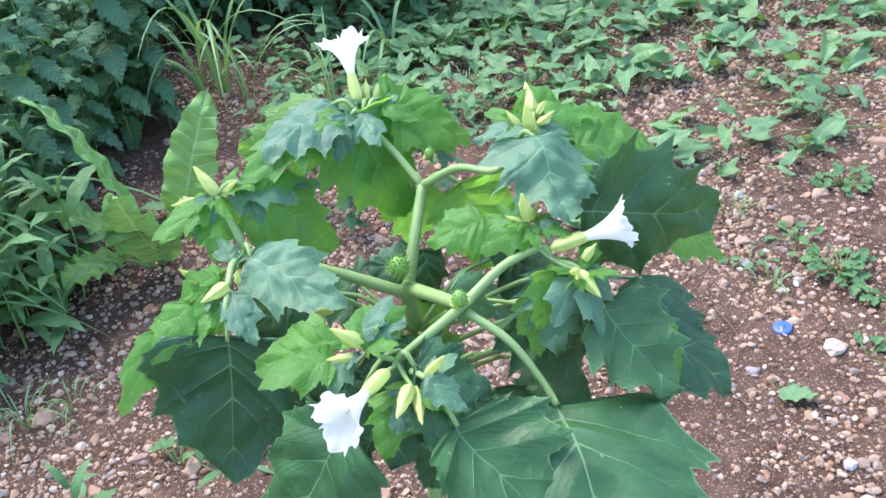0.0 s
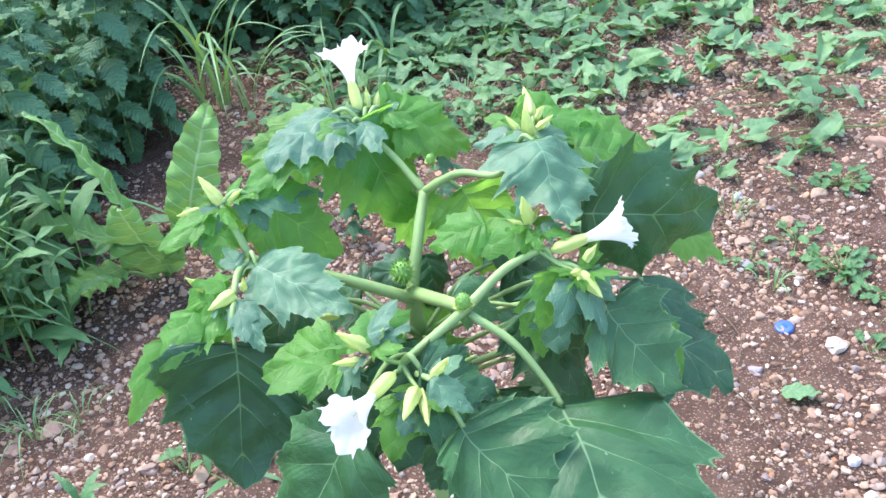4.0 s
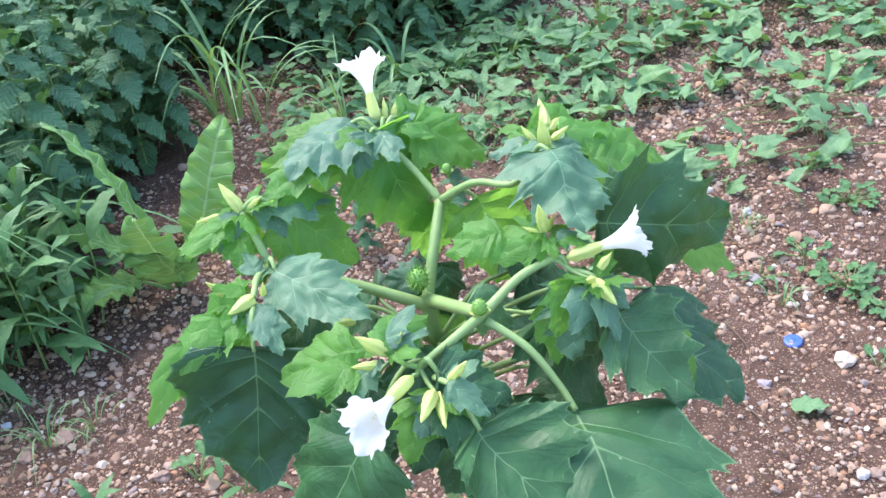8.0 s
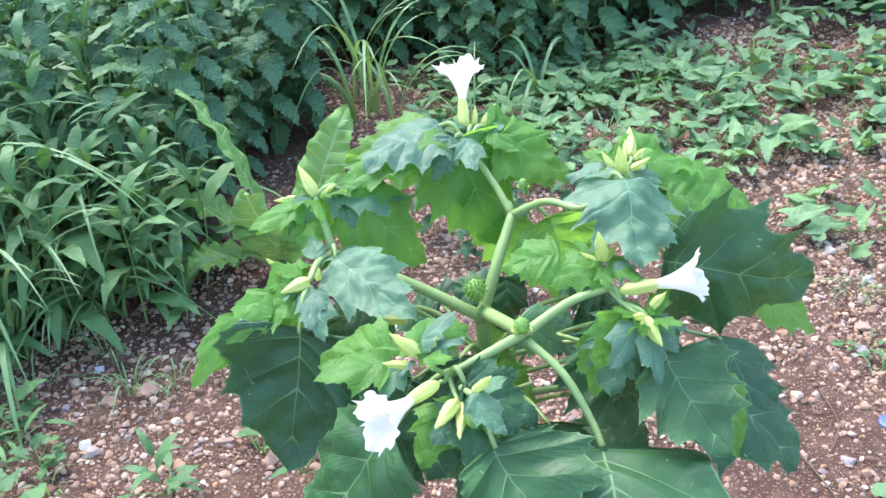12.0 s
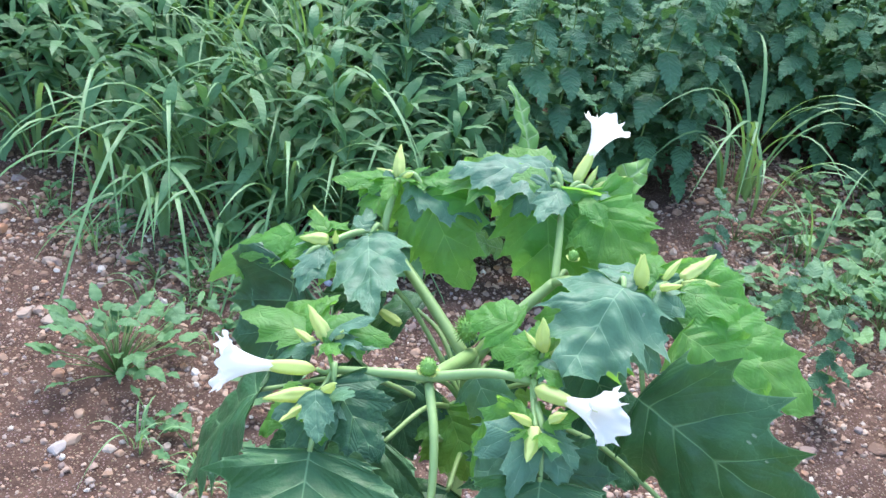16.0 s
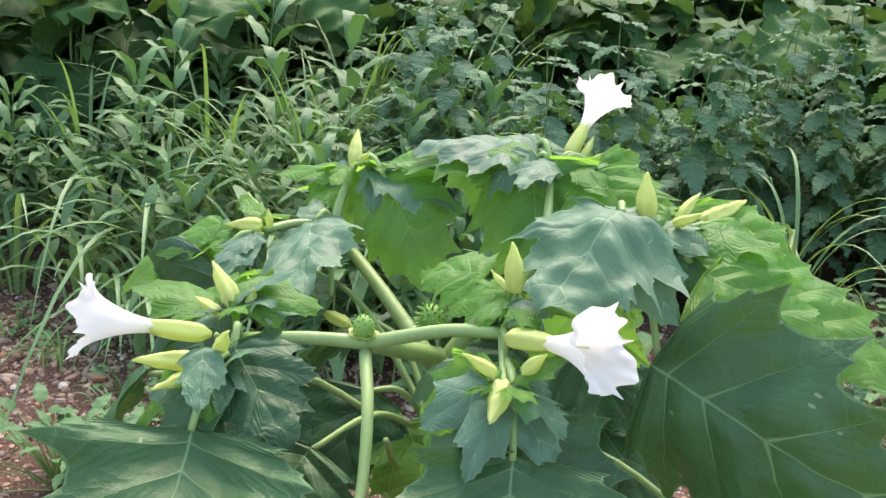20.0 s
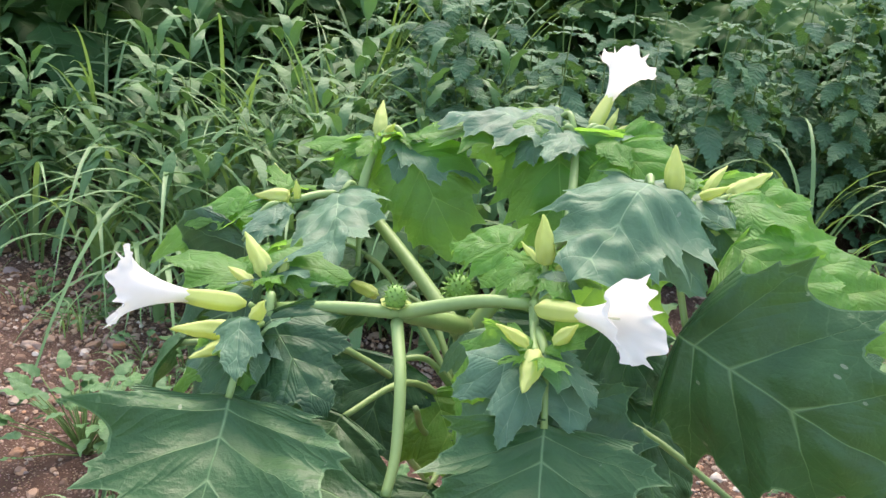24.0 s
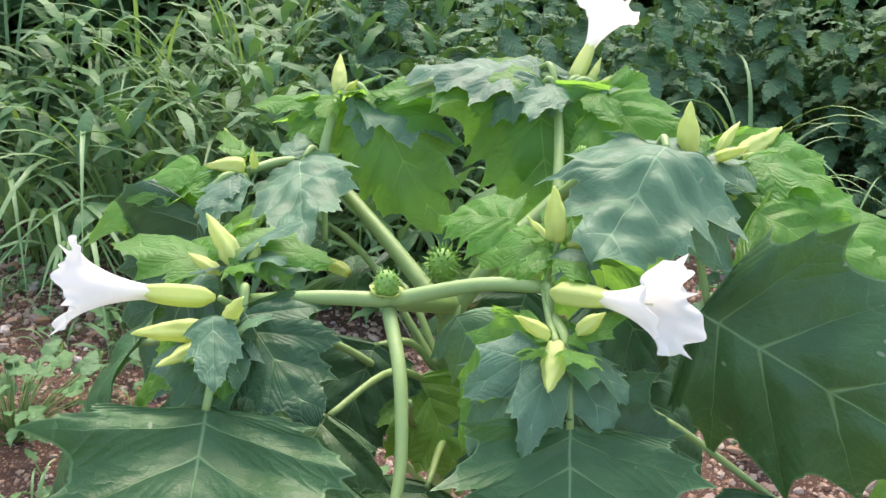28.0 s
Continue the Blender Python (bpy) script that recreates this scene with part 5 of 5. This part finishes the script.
gr = random.Random(8)
for (x, y, n, tall, droop, wide) in ((-1.10, 1.74, 8, 0.62, 1.0, 0.0065), (-1.20, 1.80, 7, 0.66, 1.2, 0.0060), (-0.82, 1.80, 4, 0.36, 1.8, 0.0065),
                                     (-1.34, 0.24, 10, 0.36, 1.4, 0.0075), (-1.44, 0.12, 10, 0.40, 1.4, 0.0075), (-1.28, 0.36, 10, 0.38, 1.5, 0.007), (-1.56, 0.08, 12, 0.46, 1.3, 0.0075), (-1.70, 0.02, 12, 0.50, 1.3, 0.007), (-1.38, 0.40, 12, 0.55, 1.2, 0.007), (-1.26, 0.54, 10, 0.45, 1.5, 0.007), (-1.50, 0.22, 12, 0.60, 1.1, 0.007), (-1.88, -0.10, 12, 0.55, 1.2, 0.007),
                                     (-0.62, 1.95, 7, 0.40, 1.6, 0.006),
                                     (-1.30, 0.38, 14, 0.55, 1.0, 0.006), (-1.38, 0.55, 14, 0.60, 0.9, 0.006), (-1.62, 0.36, 12, 0.58, 1.0, 0.006), (-1.28, 0.62, 10, 0.45, 1.2, 0.006),
                                     (-1.55, 0.45, 14, 0.68, 0.7, 0.005), (-1.60, 0.68, 12, 0.66, 0.8, 0.006), (-1.85, 0.25, 12, 0.62, 0.9, 0.006), (-1.85, 0.40, 14, 0.72, 0.7, 0.005),
                                     (-1.50, 0.85, 10, 0.60, 0.9, 0.006), (-1.24, 0.48, 10, 0.34, 1.4, 0.0055), (-2.2, 0.12, 12, 0.7, 0.8, 0.005), (-1.75, 0.62, 12, 0.75, 0.6, 0.004),
                                     (-1.22, 0.78, 9, 0.40, 1.3, 0.007), (-1.18, 0.58, 8, 0.32, 1.4, 0.006), (-1.95, 0.75, 12, 0.8, 0.6, 0.004),
                                     (-1.45, 0.32, 12, 0.48, 1.3, 0.0070), (-1.52, 0.58, 12, 0.72, 1.3, 0.0075), (-1.70, 0.20, 12, 0.70, 1.4, 0.007), (-1.36, 0.72, 10, 0.62, 1.4, 0.007), (-1.72, 0.80, 12, 0.78, 1.1, 0.006),
                                     (-1.95, 0.12, 12, 0.72, 1.3, 0.007), (-1.66, 0.52, 14, 0.80, 1.0, 0.006), (-2.05, 0.42, 14, 0.85, 0.9, 0.006), (-2.2, 0.95, 14, 0.95, 0.8, 0.005), (-2.0, 1.15, 14, 0.92, 0.8, 0.005), (-1.88, 0.98, 12, 0.85, 0.9, 0.005),
                                     (-1.12, 1.66, 5, 0.50, 1.5, 0.0065), (-1.00, 1.70, 6, 0.46, 1.0, 0.0055),
                                     (0.0, 2.75, 8, 0.45, 0.9, 0.004), (0.55, 2.65, 10, 0.4, 1.0, 0.004), (0.95, 2.5, 8, 0.35, 1.0, 0.004)):
    grass_clump(x, y, n, tall, gr.randrange(9999), droop, wide)
for (x, y, n, tall) in ((0.37, 1.16, 16, 0.07), (0.44, 0.89, 12, 0.07), (0.60, 1.58, 16, 0.08), (0.66, 0.80, 8, 0.06), (-0.98, 0.37, 16, 0.12), (-0.90, 0.42, 12, 0.09), (0.78, 1.55, 14, 0.07), (-0.55, -0.05, 14, 0.10), (0.25, 1.45, 12, 0.08),
                        (-1.10, 0.45, 10, 0.16), (-1.15, 0.28, 10, 0.14), (0.85, 0.85, 10, 0.06), (-0.35, 1.75, 12, 0.14), (-0.45, 1.95, 12, 0.18), (-0.6, 1.6, 10, 0.12)):
    tagged(grass_clump(x, y, n, tall, gr.randrange(9999), 1.2, 0.0016), "small tuft of fine grass on bare soil", "grass", "grass tufts")


# ---- bindweed over the far ground ----
def arrow(t):
    return (1.0 - 0.28 * t + 0.25 * math.sin(math.pi * t)) * (1 - t) ** 0.62 * min(1.0, 0.72 + 2.2 * t)


BIND_LEAVES = [mesh_of("bindweed_leaf", blade(0.110, 0.066, arrow, 16, 5, a, r, f, 0.07, 2.0, 0.26, s, sweep=sw, crinkle=0.03), M_BIND) for s, a, sw, r, f in ((0, 0.06, 0.04, 0.12, 0.2), (1, 0.14, 0.12, 0.05, 0.45), (2, 0.02, -0.12, 0.2, 0.0), (3, 0.10, -0.05, 0.0, 0.6), (4, -0.06, 0.08, 0.16, 0.3))]
patch = tagged(new("bindweed_patch"), "creeping bindweed with arrow-shaped leaves over gravelly soil", "bindweed")
br = random.Random(21)
vines = bmesh.new()


def bind_spot(br):
    """More leaves towards the back, few on the trodden side."""
    x, y = br.uniform(-0.75, 1.25), br.uniform(1.25, 2.9)
    keep = 0.26 + 0.72 * (y - 1.25) / 1.1 - (0.50 if x > 0.55 + 0.40 * (y - 1.3) and y < 2.2 else 0.0) - (0.25 if x < -0.2 and y < 1.7 else 0)
    if br.random() > keep or noise.noise((x * 4.6, y * 4.6, 4.0)) < (-0.16 if y < 1.9 else -0.26):
        return None, None
    return x, y


count, taken = 0, []
while count < 300:
    x, y = bind_spot(br)
    if x is None or y > 2.45 or any((x - p) ** 2 + (y - q) ** 2 < 0.0016 for p, q in taken):
        continue
    taken.append((x, y))
    a, dip = br.uniform(0, math.tau), br.uniform(-0.8, 0.45)
    z = height(x, y) + br.uniform(0.018, 0.075)
    d = Vector((math.cos(a) * math.cos(dip), math.sin(a) * math.cos(dip), math.sin(dip)))
    s = br.uniform(0.40, 0.92)
    part("leaf", BIND_LEAVES[count % 5], None, patch, at=frame_from((x, y, z), d, normal=(br.uniform(-0.5, 0.5), br.uniform(-0.8, 0.3), 1)) @ Matrix.Scale(s, 4))
    tube(vines, [(x - d.x * 0.03, y - d.y * 0.03, height(x, y)), (x - d.x * 0.02, y - d.y * 0.02, z * 0.7), (x, y, z)], [0.0011, 0.001, 0.0009], 5)
    count += 1
dense_bed("bindweed_undergrowth", "far mass of small creeping bindweed leaves", "bindweed", BIND_LEAVES, 420, bind_spot, lambda x, y, r: 0.03 + 0.05 * min(1.5, max(0.2, y - 1.4)), 0.75, 31, (-0.5, 0.4), 0.015)
for i in range(26):
    x, y, a = br.uniform(-0.3, 1.0), br.uniform(1.4, 2.6), br.uniform(0, math.tau)
    line = []
    for k in range(7):
        line.append((x, y, height(x, y) + 0.006 + 0.01 * br.random()))
        a += br.uniform(-0.5, 0.5)
        x, y = x + 0.09 * math.cos(a), y + 0.09 * math.sin(a)
    g = glide(line, 4)
    tube(vines, g, [0.0013] * len(g), 5)
part("vine", vines, M_WEEDSTEM, patch)


# ---- low weeds on the bare soil ----
ROUND_LEAVES = [mesh_of("round_leaf", blade(0.040, 0.034, lambda t: ovate(t, 5, 0.12, full=0.6), 16, 3, 0.05, 0.10, 0.2, 0.05, 2.0, 0.1, s), M_BIND) for s in range(2)]
LOBED_LEAVES = [mesh_of("lobed_leaf", blade(0.034, 0.036, lambda t: ovate(t, 3.5, 0.5, full=0.75), 21, 3, 0.05, 0.06, 0.3, 0.06, 2.0, 0.25, s), M_WEED) for s in range(3)]
WEED_LEAVES = [mesh_of("ovate_leaf", blade(0.065, 0.036, lambda t: ovate(t, 6, 0.12), 18, 3, 0.10, 0.10, 0.2, 0.06, 3.0, 0.02, s), M_WEED) for s in range(2)]


def low_weed(x, y, r, n, leaves, size, tall, seed, label):
    rnd = random.Random(seed)
    root = tagged(new("low_weed"), label, "weed", "low weeds on the soil")
    root.location = (x, y, height(x, y))
    for k in range(n):
        a, q = rnd.uniform(0, math.tau), r * math.sqrt(rnd.random())
        z = tall * rnd.uniform(0.25, 1.0) * (1 - 0.5 * q / r)
        p = Vector((math.cos(a) * q, math.sin(a) * q, z))
        dip = rnd.uniform(-0.3, 0.5)
        b = a + rnd.uniform(-0.9, 0.9)
        d = Vector((math.cos(b) * math.cos(dip), math.sin(b) * math.cos(dip), math.sin(dip)))
        part("leaf", leaves[k % len(leaves)], None, root, at=frame_from(p, d, normal=(rnd.uniform(-0.4, 0.4), rnd.uniform(-0.4, 0.4), 1)) @ Matrix.Scale(size * rnd.uniform(0.7, 1.2), 4))
        part("stalk", tube(bmesh.new(), [(0, 0, -0.005), (p.x * 0.5, p.y * 0.5, z * 0.6), p], [0.0014, 0.0012, 0.0009], 5), M_WEEDSTEM, root)
    return root


for i, (x, y, r, n, lv, size, tall) in enumerate((
        (-0.93, -0.11, 0.13, 62, WEED_LEAVES, 0.70, 0.20), (-0.66, -0.04, 0.06, 12, LOBED_LEAVES, 0.8, 0.04), (-0.58, 0.06, 0.07, 14, LOBED_LEAVES, 0.9, 0.06), (-0.72, 0.16, 0.07, 6, LANCE_LOW, 0.55, 0.07),
        (0.58, 0.95, 0.07, 32, LOBED_LEAVES, 0.75, 0.04), (0.50, 1.06, 0.06, 12, LOBED_LEAVES, 0.75, 0.03), (0.62, 1.28, 0.06, 20, LOBED_LEAVES, 0.8, 0.04), (0.54, 1.42, 0.06, 16, LOBED_LEAVES, 0.75, 0.04), (0.66, 0.88, 0.06, 16, LOBED_LEAVES, 0.65, 0.03), (0.40, 0.98, 0.05, 9, LOBED_LEAVES, 0.6, 0.03), (0.60, 0.70, 0.05, 7, LOBED_LEAVES, 0.6, 0.03),
        (-1.20, 0.20, 0.12, 22, WEED_LEAVES, 0.9, 0.14), (-1.10, 0.12, 0.10, 16, LANCE_LOW, 0.5, 0.08), (-0.62, 0.30, 0.06, 8, LOBED_LEAVES, 0.8, 0.05), (-0.52, 0.28, 0.06, 6, LANCE_LOW, 0.5, 0.07),
        (-0.55, 1.55, 0.10, 20, WEED_LEAVES, 0.9, 0.12), (-0.75, 1.35, 0.07, 12, ROUND_LEAVES, 1.0, 0.06), (-0.25, 1.62, 0.08, 16, WEED_LEAVES, 0.8, 0.10), (-0.05, 1.35, 0.08, 12, ROUND_LEAVES, 1.1, 0.07),
        (0.06, 1.05, 0.05, 8, ROUND_LEAVES, 1.2, 0.05), (-0.85, 1.70, 0.09, 18, WEED_LEAVES, 0.9, 0.14), (-1.05, 1.95, 0.10, 18, ROUND_LEAVES, 1.3, 0.12), (-0.95, 1.1, 0.05, 4, BIND_LEAVES, 1.0, 0.06))):
    low_weed(x, y, r, n, lv, size, tall, 50 + i, "low green weed spreading over the bare soil")
wr = random.Random(91)
for i in range(26):
    x, y = wr.uniform(-1.0, 0.05), wr.uniform(1.35, 2.35)
    low_weed(x, y, wr.uniform(0.05, 0.11), wr.randrange(8, 18), (WEED_LEAVES, ROUND_LEAVES, BIND_LEAVES)[i % 3], (0.9, 1.2, 0.6)[i % 3], wr.uniform(0.05, 0.16), 200 + i, "low green weed spreading over the bare soil")
for i, (x, y) in enumerate(((-1.49, -0.04), (-1.24, 0.05), (-1.66, -0.11), (-1.59, 0.21), (-1.31, 0.18), (-1.69, 0.07), (-1.17, 0.11), (-1.0, 0.13), (-1.47, -0.01), (-0.76, -0.09), (-0.83, 1.61), (-0.57, 1.5), (-0.56, 1.73), (-0.26, 1.48))):
    low_weed(x, y, wr.uniform(0.05, 0.09), wr.randrange(8, 16), (WEED_LEAVES, LOBED_LEAVES)[i % 2], (0.5, 0.8)[i % 2], wr.uniform(0.04, 0.09), 260 + i, "low green weed spreading over the bare soil")
    tagged(grass_clump(x + 0.06, y - 0.04, 9, wr.uniform(0.06, 0.14), 760 + i, 1.2, 0.0018), "small tuft of fine grass on bare soil", "grass", "grass tufts")
for i in range(3):
    grass_clump(wr.uniform(-0.9, 0.1), wr.uniform(1.5, 2.4), 9, wr.uniform(0.18, 0.42), 700 + i, 0.9, 0.0026)
for i, (x, y, s) in enumerate(((-0.50, 1.02, 0.42), (-0.62, 1.12, 0.5), (-0.40, 1.12, 0.5), (-0.33, 0.95, 0.42), (-0.52, 1.25, 0.45), (-0.70, 0.98, 0.35), (-0.28, 1.15, 0.45), (-0.97, 2.08, 0.7), (-0.84, 2.04, 0.62), (-0.72, 2.06, 0.66), (-0.60, 2.14, 0.7))):
    copy_thing(nettles[i % 5], pose(x, y, height(x, y), 0, 0, i * 77) @ Matrix.Scale(s, 4)).scale = (s, s, s)
for i, (x, y, s) in enumerate(((-1.22, 0.62, 0.75), (-1.15, 0.75, 0.65), (-1.32, 0.80, 0.8), (-1.20, 0.90, 0.55), (-1.42, 0.72, 0.85), (-1.10, 0.62, 0.5), (-1.36, 0.5, 0.8))):
    copy_thing(herbs[i % 4], pose(x, y, height(x, y), 0, 0, i * 63) @ Matrix.Scale(s, 4)).scale = (s, s, s)


# ---- stones ----
def rock(seed, sub):
    rnd = random.Random(seed)
    bm = bmesh.new()
    bmesh.ops.create_icosphere(bm, subdivisions=sub, radius=1.0)
    off = Vector((rnd.uniform(0, 50), rnd.uniform(0, 50), rnd.uniform(0, 50)))
    sx, sy, sz = rnd.uniform(0.8, 1.2), rnd.uniform(0.6, 0.9), rnd.uniform(0.42, 0.7)
    for v in bm.verts:
        k = 1 + 0.45 * noise.noise(v.co * 1.2 + off) + 0.16 * noise.noise(v.co * 2.8 + off)
        v.co = Vector((v.co.x * sx, v.co.y * sy, v.co.z * sz)) * k
    for _ in range(9):
        d = Vector((rnd.gauss(0, 1), rnd.gauss(0, 1), rnd.gauss(0, 0.8))).normalized()
        reach = max(v.co.dot(d) for v in bm.verts) * rnd.uniform(0.62, 0.85)
        for v in bm.verts:
            over = v.co.dot(d) - reach
            if over > 0:
                v.co -= d * over
    return bm


def gravel(name, label, count, sizes, sub, seed, box):
    rnd = random.Random(seed)
    src = []
    for k in range(8):
        bm = rock(seed + k, sub)
        bm.verts.ensure_lookup_table()
        src.append((np.array([v.co for v in bm.verts]), np.array([[v.index for v in f.verts] for f in bm.faces])))
        bm.free()
    vs, fs, base = [], [], 0
    x0, x1, y0, y1 = box
    for i in range(count):
        while True:
            x, y = rnd.uniform(x0, x1), rnd.uniform(y0, y1)
            if rnd.random() < 0.12:
                # thinning out over the trodden ground around
                x, y = rnd.gauss(0.3, 1.3), rnd.gauss(0.2, 1.5)
                if x < -2.2 or y > 3.0:
                    continue
            rim = min(x - x0, x1 - x, y - y0, y1 - y) + 0.25 * noise.noise((x * 1.3, y * 1.3, 2.0))
            if rnd.random() > rim / 0.55 + 0.12:
                continue
            if rnd.random() < 0.65 + 0.75 * noise.noise((x * 2.3, y * 2.3, 9.0)) and not inside(x, y):
                break
        co, tri = src[rnd.randrange(8)]
        s = sizes[0] + (sizes[1] - sizes[0]) * rnd.random() ** 2.2
        m = np.array(Euler((rnd.uniform(-0.5, 0.5), rnd.uniform(-0.5, 0.5), rnd.uniform(0, 6.28))).to_matrix())
        vs.append((co * s) @ m.T + (x, y, height(x, y) + s * 0.02))
        fs.append(tri + base)
        base += len(co)
    me = bpy.data.meshes.new(name)
    me.from_pydata(np.concatenate(vs).tolist(), [], np.concatenate(fs).tolist())
    me.materials.append(M_PEBBLE)
    me.polygons.foreach_set("use_smooth", [False] * len(me.polygons))
    return tagged(new(name, me), label, "gravel", kind="stuff")


gravel("fine_gravel", "fine beige and brown gravel", 42000, (0.0034, 0.0090), 1, 300, (-2.1, 1.9, -1.1, 3.1))
gravel("coarse_gravel", "coarse angular pinkish gravel", 27000, (0.0055, 0.0135), 1, 340, (-2.1, 1.9, -1.1, 3.1))
gravel("pebbles", "beige, pink and grey pebbles", 4200, (0.008, 0.0165), 2, 320, (-2.0, 1.8, -1.0, 3.0))
STONES = [mesh_of("stone", rock(400 + k, 3), M_STONE, False) for k in range(10)]
sr = random.Random(77)
for i in range(300):
    while True:
        x, y = (sr.uniform(-1.6, 1.2), sr.uniform(-0.5, 2.4)) if i < 225 else (sr.uniform(-2.0, -0.95), sr.uniform(-0.6, 0.12))
        if not inside(x, y) and x > -2.0 - 0.2 * y:
            break
    s = 0.010 + 0.015 * sr.random() ** 2
    part("stone", STONES[i % 10], None, ground, at=pose(x, y, height(x, y) + s * 0.05, sr.uniform(-20, 20), sr.uniform(-20, 20), sr.uniform(0, 360)) @ Matrix.Scale(s, 4))


# ---- small things on the soil ----
def bottle_cap(x, y, r):
    bm = bmesh.new()
    n = 60
    rings = []
    for (q, z) in ((0.0001, 0.0058), (0.12, 0.0058), (0.16, 0.0050), (0.55, 0.0050), (0.86, 0.0050), (0.96, 0.0042), (1.0, 0.0025), (1.0, -0.003)):
        rings.append([bm.verts.new((math.cos(k * math.tau / n) * r * q * (1 + (0.02 if k % 2 and z < 0.008 else 0)), math.sin(k * math.tau / n) * r * q * (1 + (0.02 if k % 2 and z < 0.008 else 0)), z)) for k in range(n)])
    for a, b in zip(rings, rings[1:]):
        for k in range(n):
            bm.faces.new((a[k], b[k], b[(k + 1) % n], a[(k + 1) % n]))
    ob = tagged(new("bottle_cap", mesh_of("bottle_cap", bm, M_CAP)), "round blue plastic bottle cap lying on the soil", "bottle cap")
    ob.matrix_world = pose(x, y, height(x, y) + 0.001, 6, -4, 0)
    return ob


bottle_cap(0.451, 0.769, 0.018)


def twig(pts, r, label="thin dry brown twig lying on the soil"):
    g = glide([(x, y, height(x, y) + z) for x, y, z in pts], 6)
    ob = tagged(new("twig", mesh_of("twig", tube(bmesh.new(), g, [r * (1 - 0.5 * i / len(g)) for i in range(len(g))], 6), M_TWIG)), label, "twig", "twigs")
    return ob


twig([(0.219, 0.710, 0.005), (0.285, 0.639, 0.010), (0.374, 0.541, 0.006), (0.413, 0.451, 0.004)], 0.0022)
twig([(0.308, 1.165, 0.005), (0.368, 1.079, 0.010), (0.450, 1.018, 0.006), (0.522, 0.933, 0.004)], 0.0016)
twig([(0.323, 0.820, 0.004), (0.365, 0.724, 0.012), (0.357, 0.641, 0.004)], 0.0015)
twig([(-1.295, 1.680, 0.004), (-1.194, 1.756, 0.010), (-1.092, 1.870, 0.006)], 0.0018)
twig([(-0.791, 0.576, 0.002), (-0.770, 0.585, 0.06), (-0.729, 0.573, 0.14)], 0.0030, "upright dead brown stalk in the soil")
twig([(-0.084, 1.483, 0.006), (-0.033, 1.411, 0.012), (-0.003, 1.331, 0.005)], 0.004)
twig([(-0.678, 0.169, 0.004), (-0.607, 0.137, 0.010), (-0.516, 0.174, 0.006)], 0.0016)
stalk = tagged(new("cut_stalk", mesh_of("cut_stalk", branch([(-0.40, 0.27, 0.015), (-0.36, 0.265, 0.022), (-0.31, 0.275, 0.016)], 0.009, 0.007, 6, 12), M_DEAD)), "pale cut plant stalk lying under the thornapple", "stalk")


def fallen_leaf(x, y, size, turn):
    bm = blade(size, size * 0.85, lambda t: ovate(t, 6, 0.10, full=0.6), 26, 5, 0.05, 0.10, 0.2, 0.06, 3.0, 0.1, 3)
    ob = tagged(new("fallen_leaf", mesh_of("fallen_leaf", bm, M_BIND)), "single round green leaf lying on the soil", "leaf")
    ob.matrix_world = pose(x, y, height(x, y) + 0.010, 8, -6, turn)
    return ob


fallen_leaf(0.435, 0.575, 0.062, -100)

# the few large stones that stand out
for k, (x, y, s, flat, tint) in enumerate(((0.503, 1.382, 0.042, 0.6, (0.46, 0.30, 0.22)), (0.388, 1.225, 0.022, 0.6, (0.52, 0.50, 0.52)), (0.735, 1.471, 0.050, 0.5, (0.44, 0.28, 0.20)), (0.388, 0.637, 0.028, 0.6, (0.42, 0.37, 0.40)),
                                           (0.539, 0.717, 0.034, 0.6, (0.62, 0.52, 0.44)), (0.539, 0.585, 0.022, 0.7, (0.44, 0.25, 0.17)), (0.531, 0.428, 0.022, 0.7, (0.62, 0.58, 0.58)), (0.389, 1.052, 0.035, 0.4, (0.50, 0.34, 0.25)),
                                           (-0.05, 1.25, 0.055, 0.35, (0.34, 0.33, 0.37)), (-0.958, 0.204, 0.024, 0.6, (0.70, 0.68, 0.66)), (-0.933, 0.194, 0.032, 0.6, (0.52, 0.44, 0.38)), (-1.076, 0.280, 0.024, 0.6, (0.34, 0.29, 0.36)),
                                           (-0.870, 0.026, 0.018, 0.6, (0.66, 0.62, 0.58)), (-1.483, 0.016, 0.040, 0.6, (0.62, 0.56, 0.50)), (-0.952, 0.394, 0.040, 0.4, (0.46, 0.30, 0.24)), (-1.090, 0.407, 0.018, 0.7, (0.62, 0.64, 0.70)),
                                           (0.391, 0.968, 0.024, 0.5, (0.36, 0.33, 0.33)), (-0.752, -0.257, 0.032, 0.5, (0.50, 0.44, 0.40)), (-0.998, 0.327, 0.030, 0.5, (0.40, 0.26, 0.20)), (0.946, 1.875, 0.03, 0.8, (0.72, 0.70, 0.70)))):
    bm = rock(900 + k, 3)
    for v in bm.verts:
        v.co.z *= flat * 1.5
    mat = soft_material("large_stone", tuple(c * 0.55 for c in tint), tuple(min(1, c * 0.95) for c in tint), 1.6, 0.8, relief=0.6)
    ob = tagged(new("large_stone", mesh_of("large_stone", bm, mat, False)), "large weathered stone half sunk in the soil", "stone", "large stones")
    ob.matrix_world = pose(x, y, height(x, y) + s * 0.08, k * 7 % 20 - 10, k * 11 % 20 - 10, k * 61) @ Matrix.Scale(s * 0.7, 4)
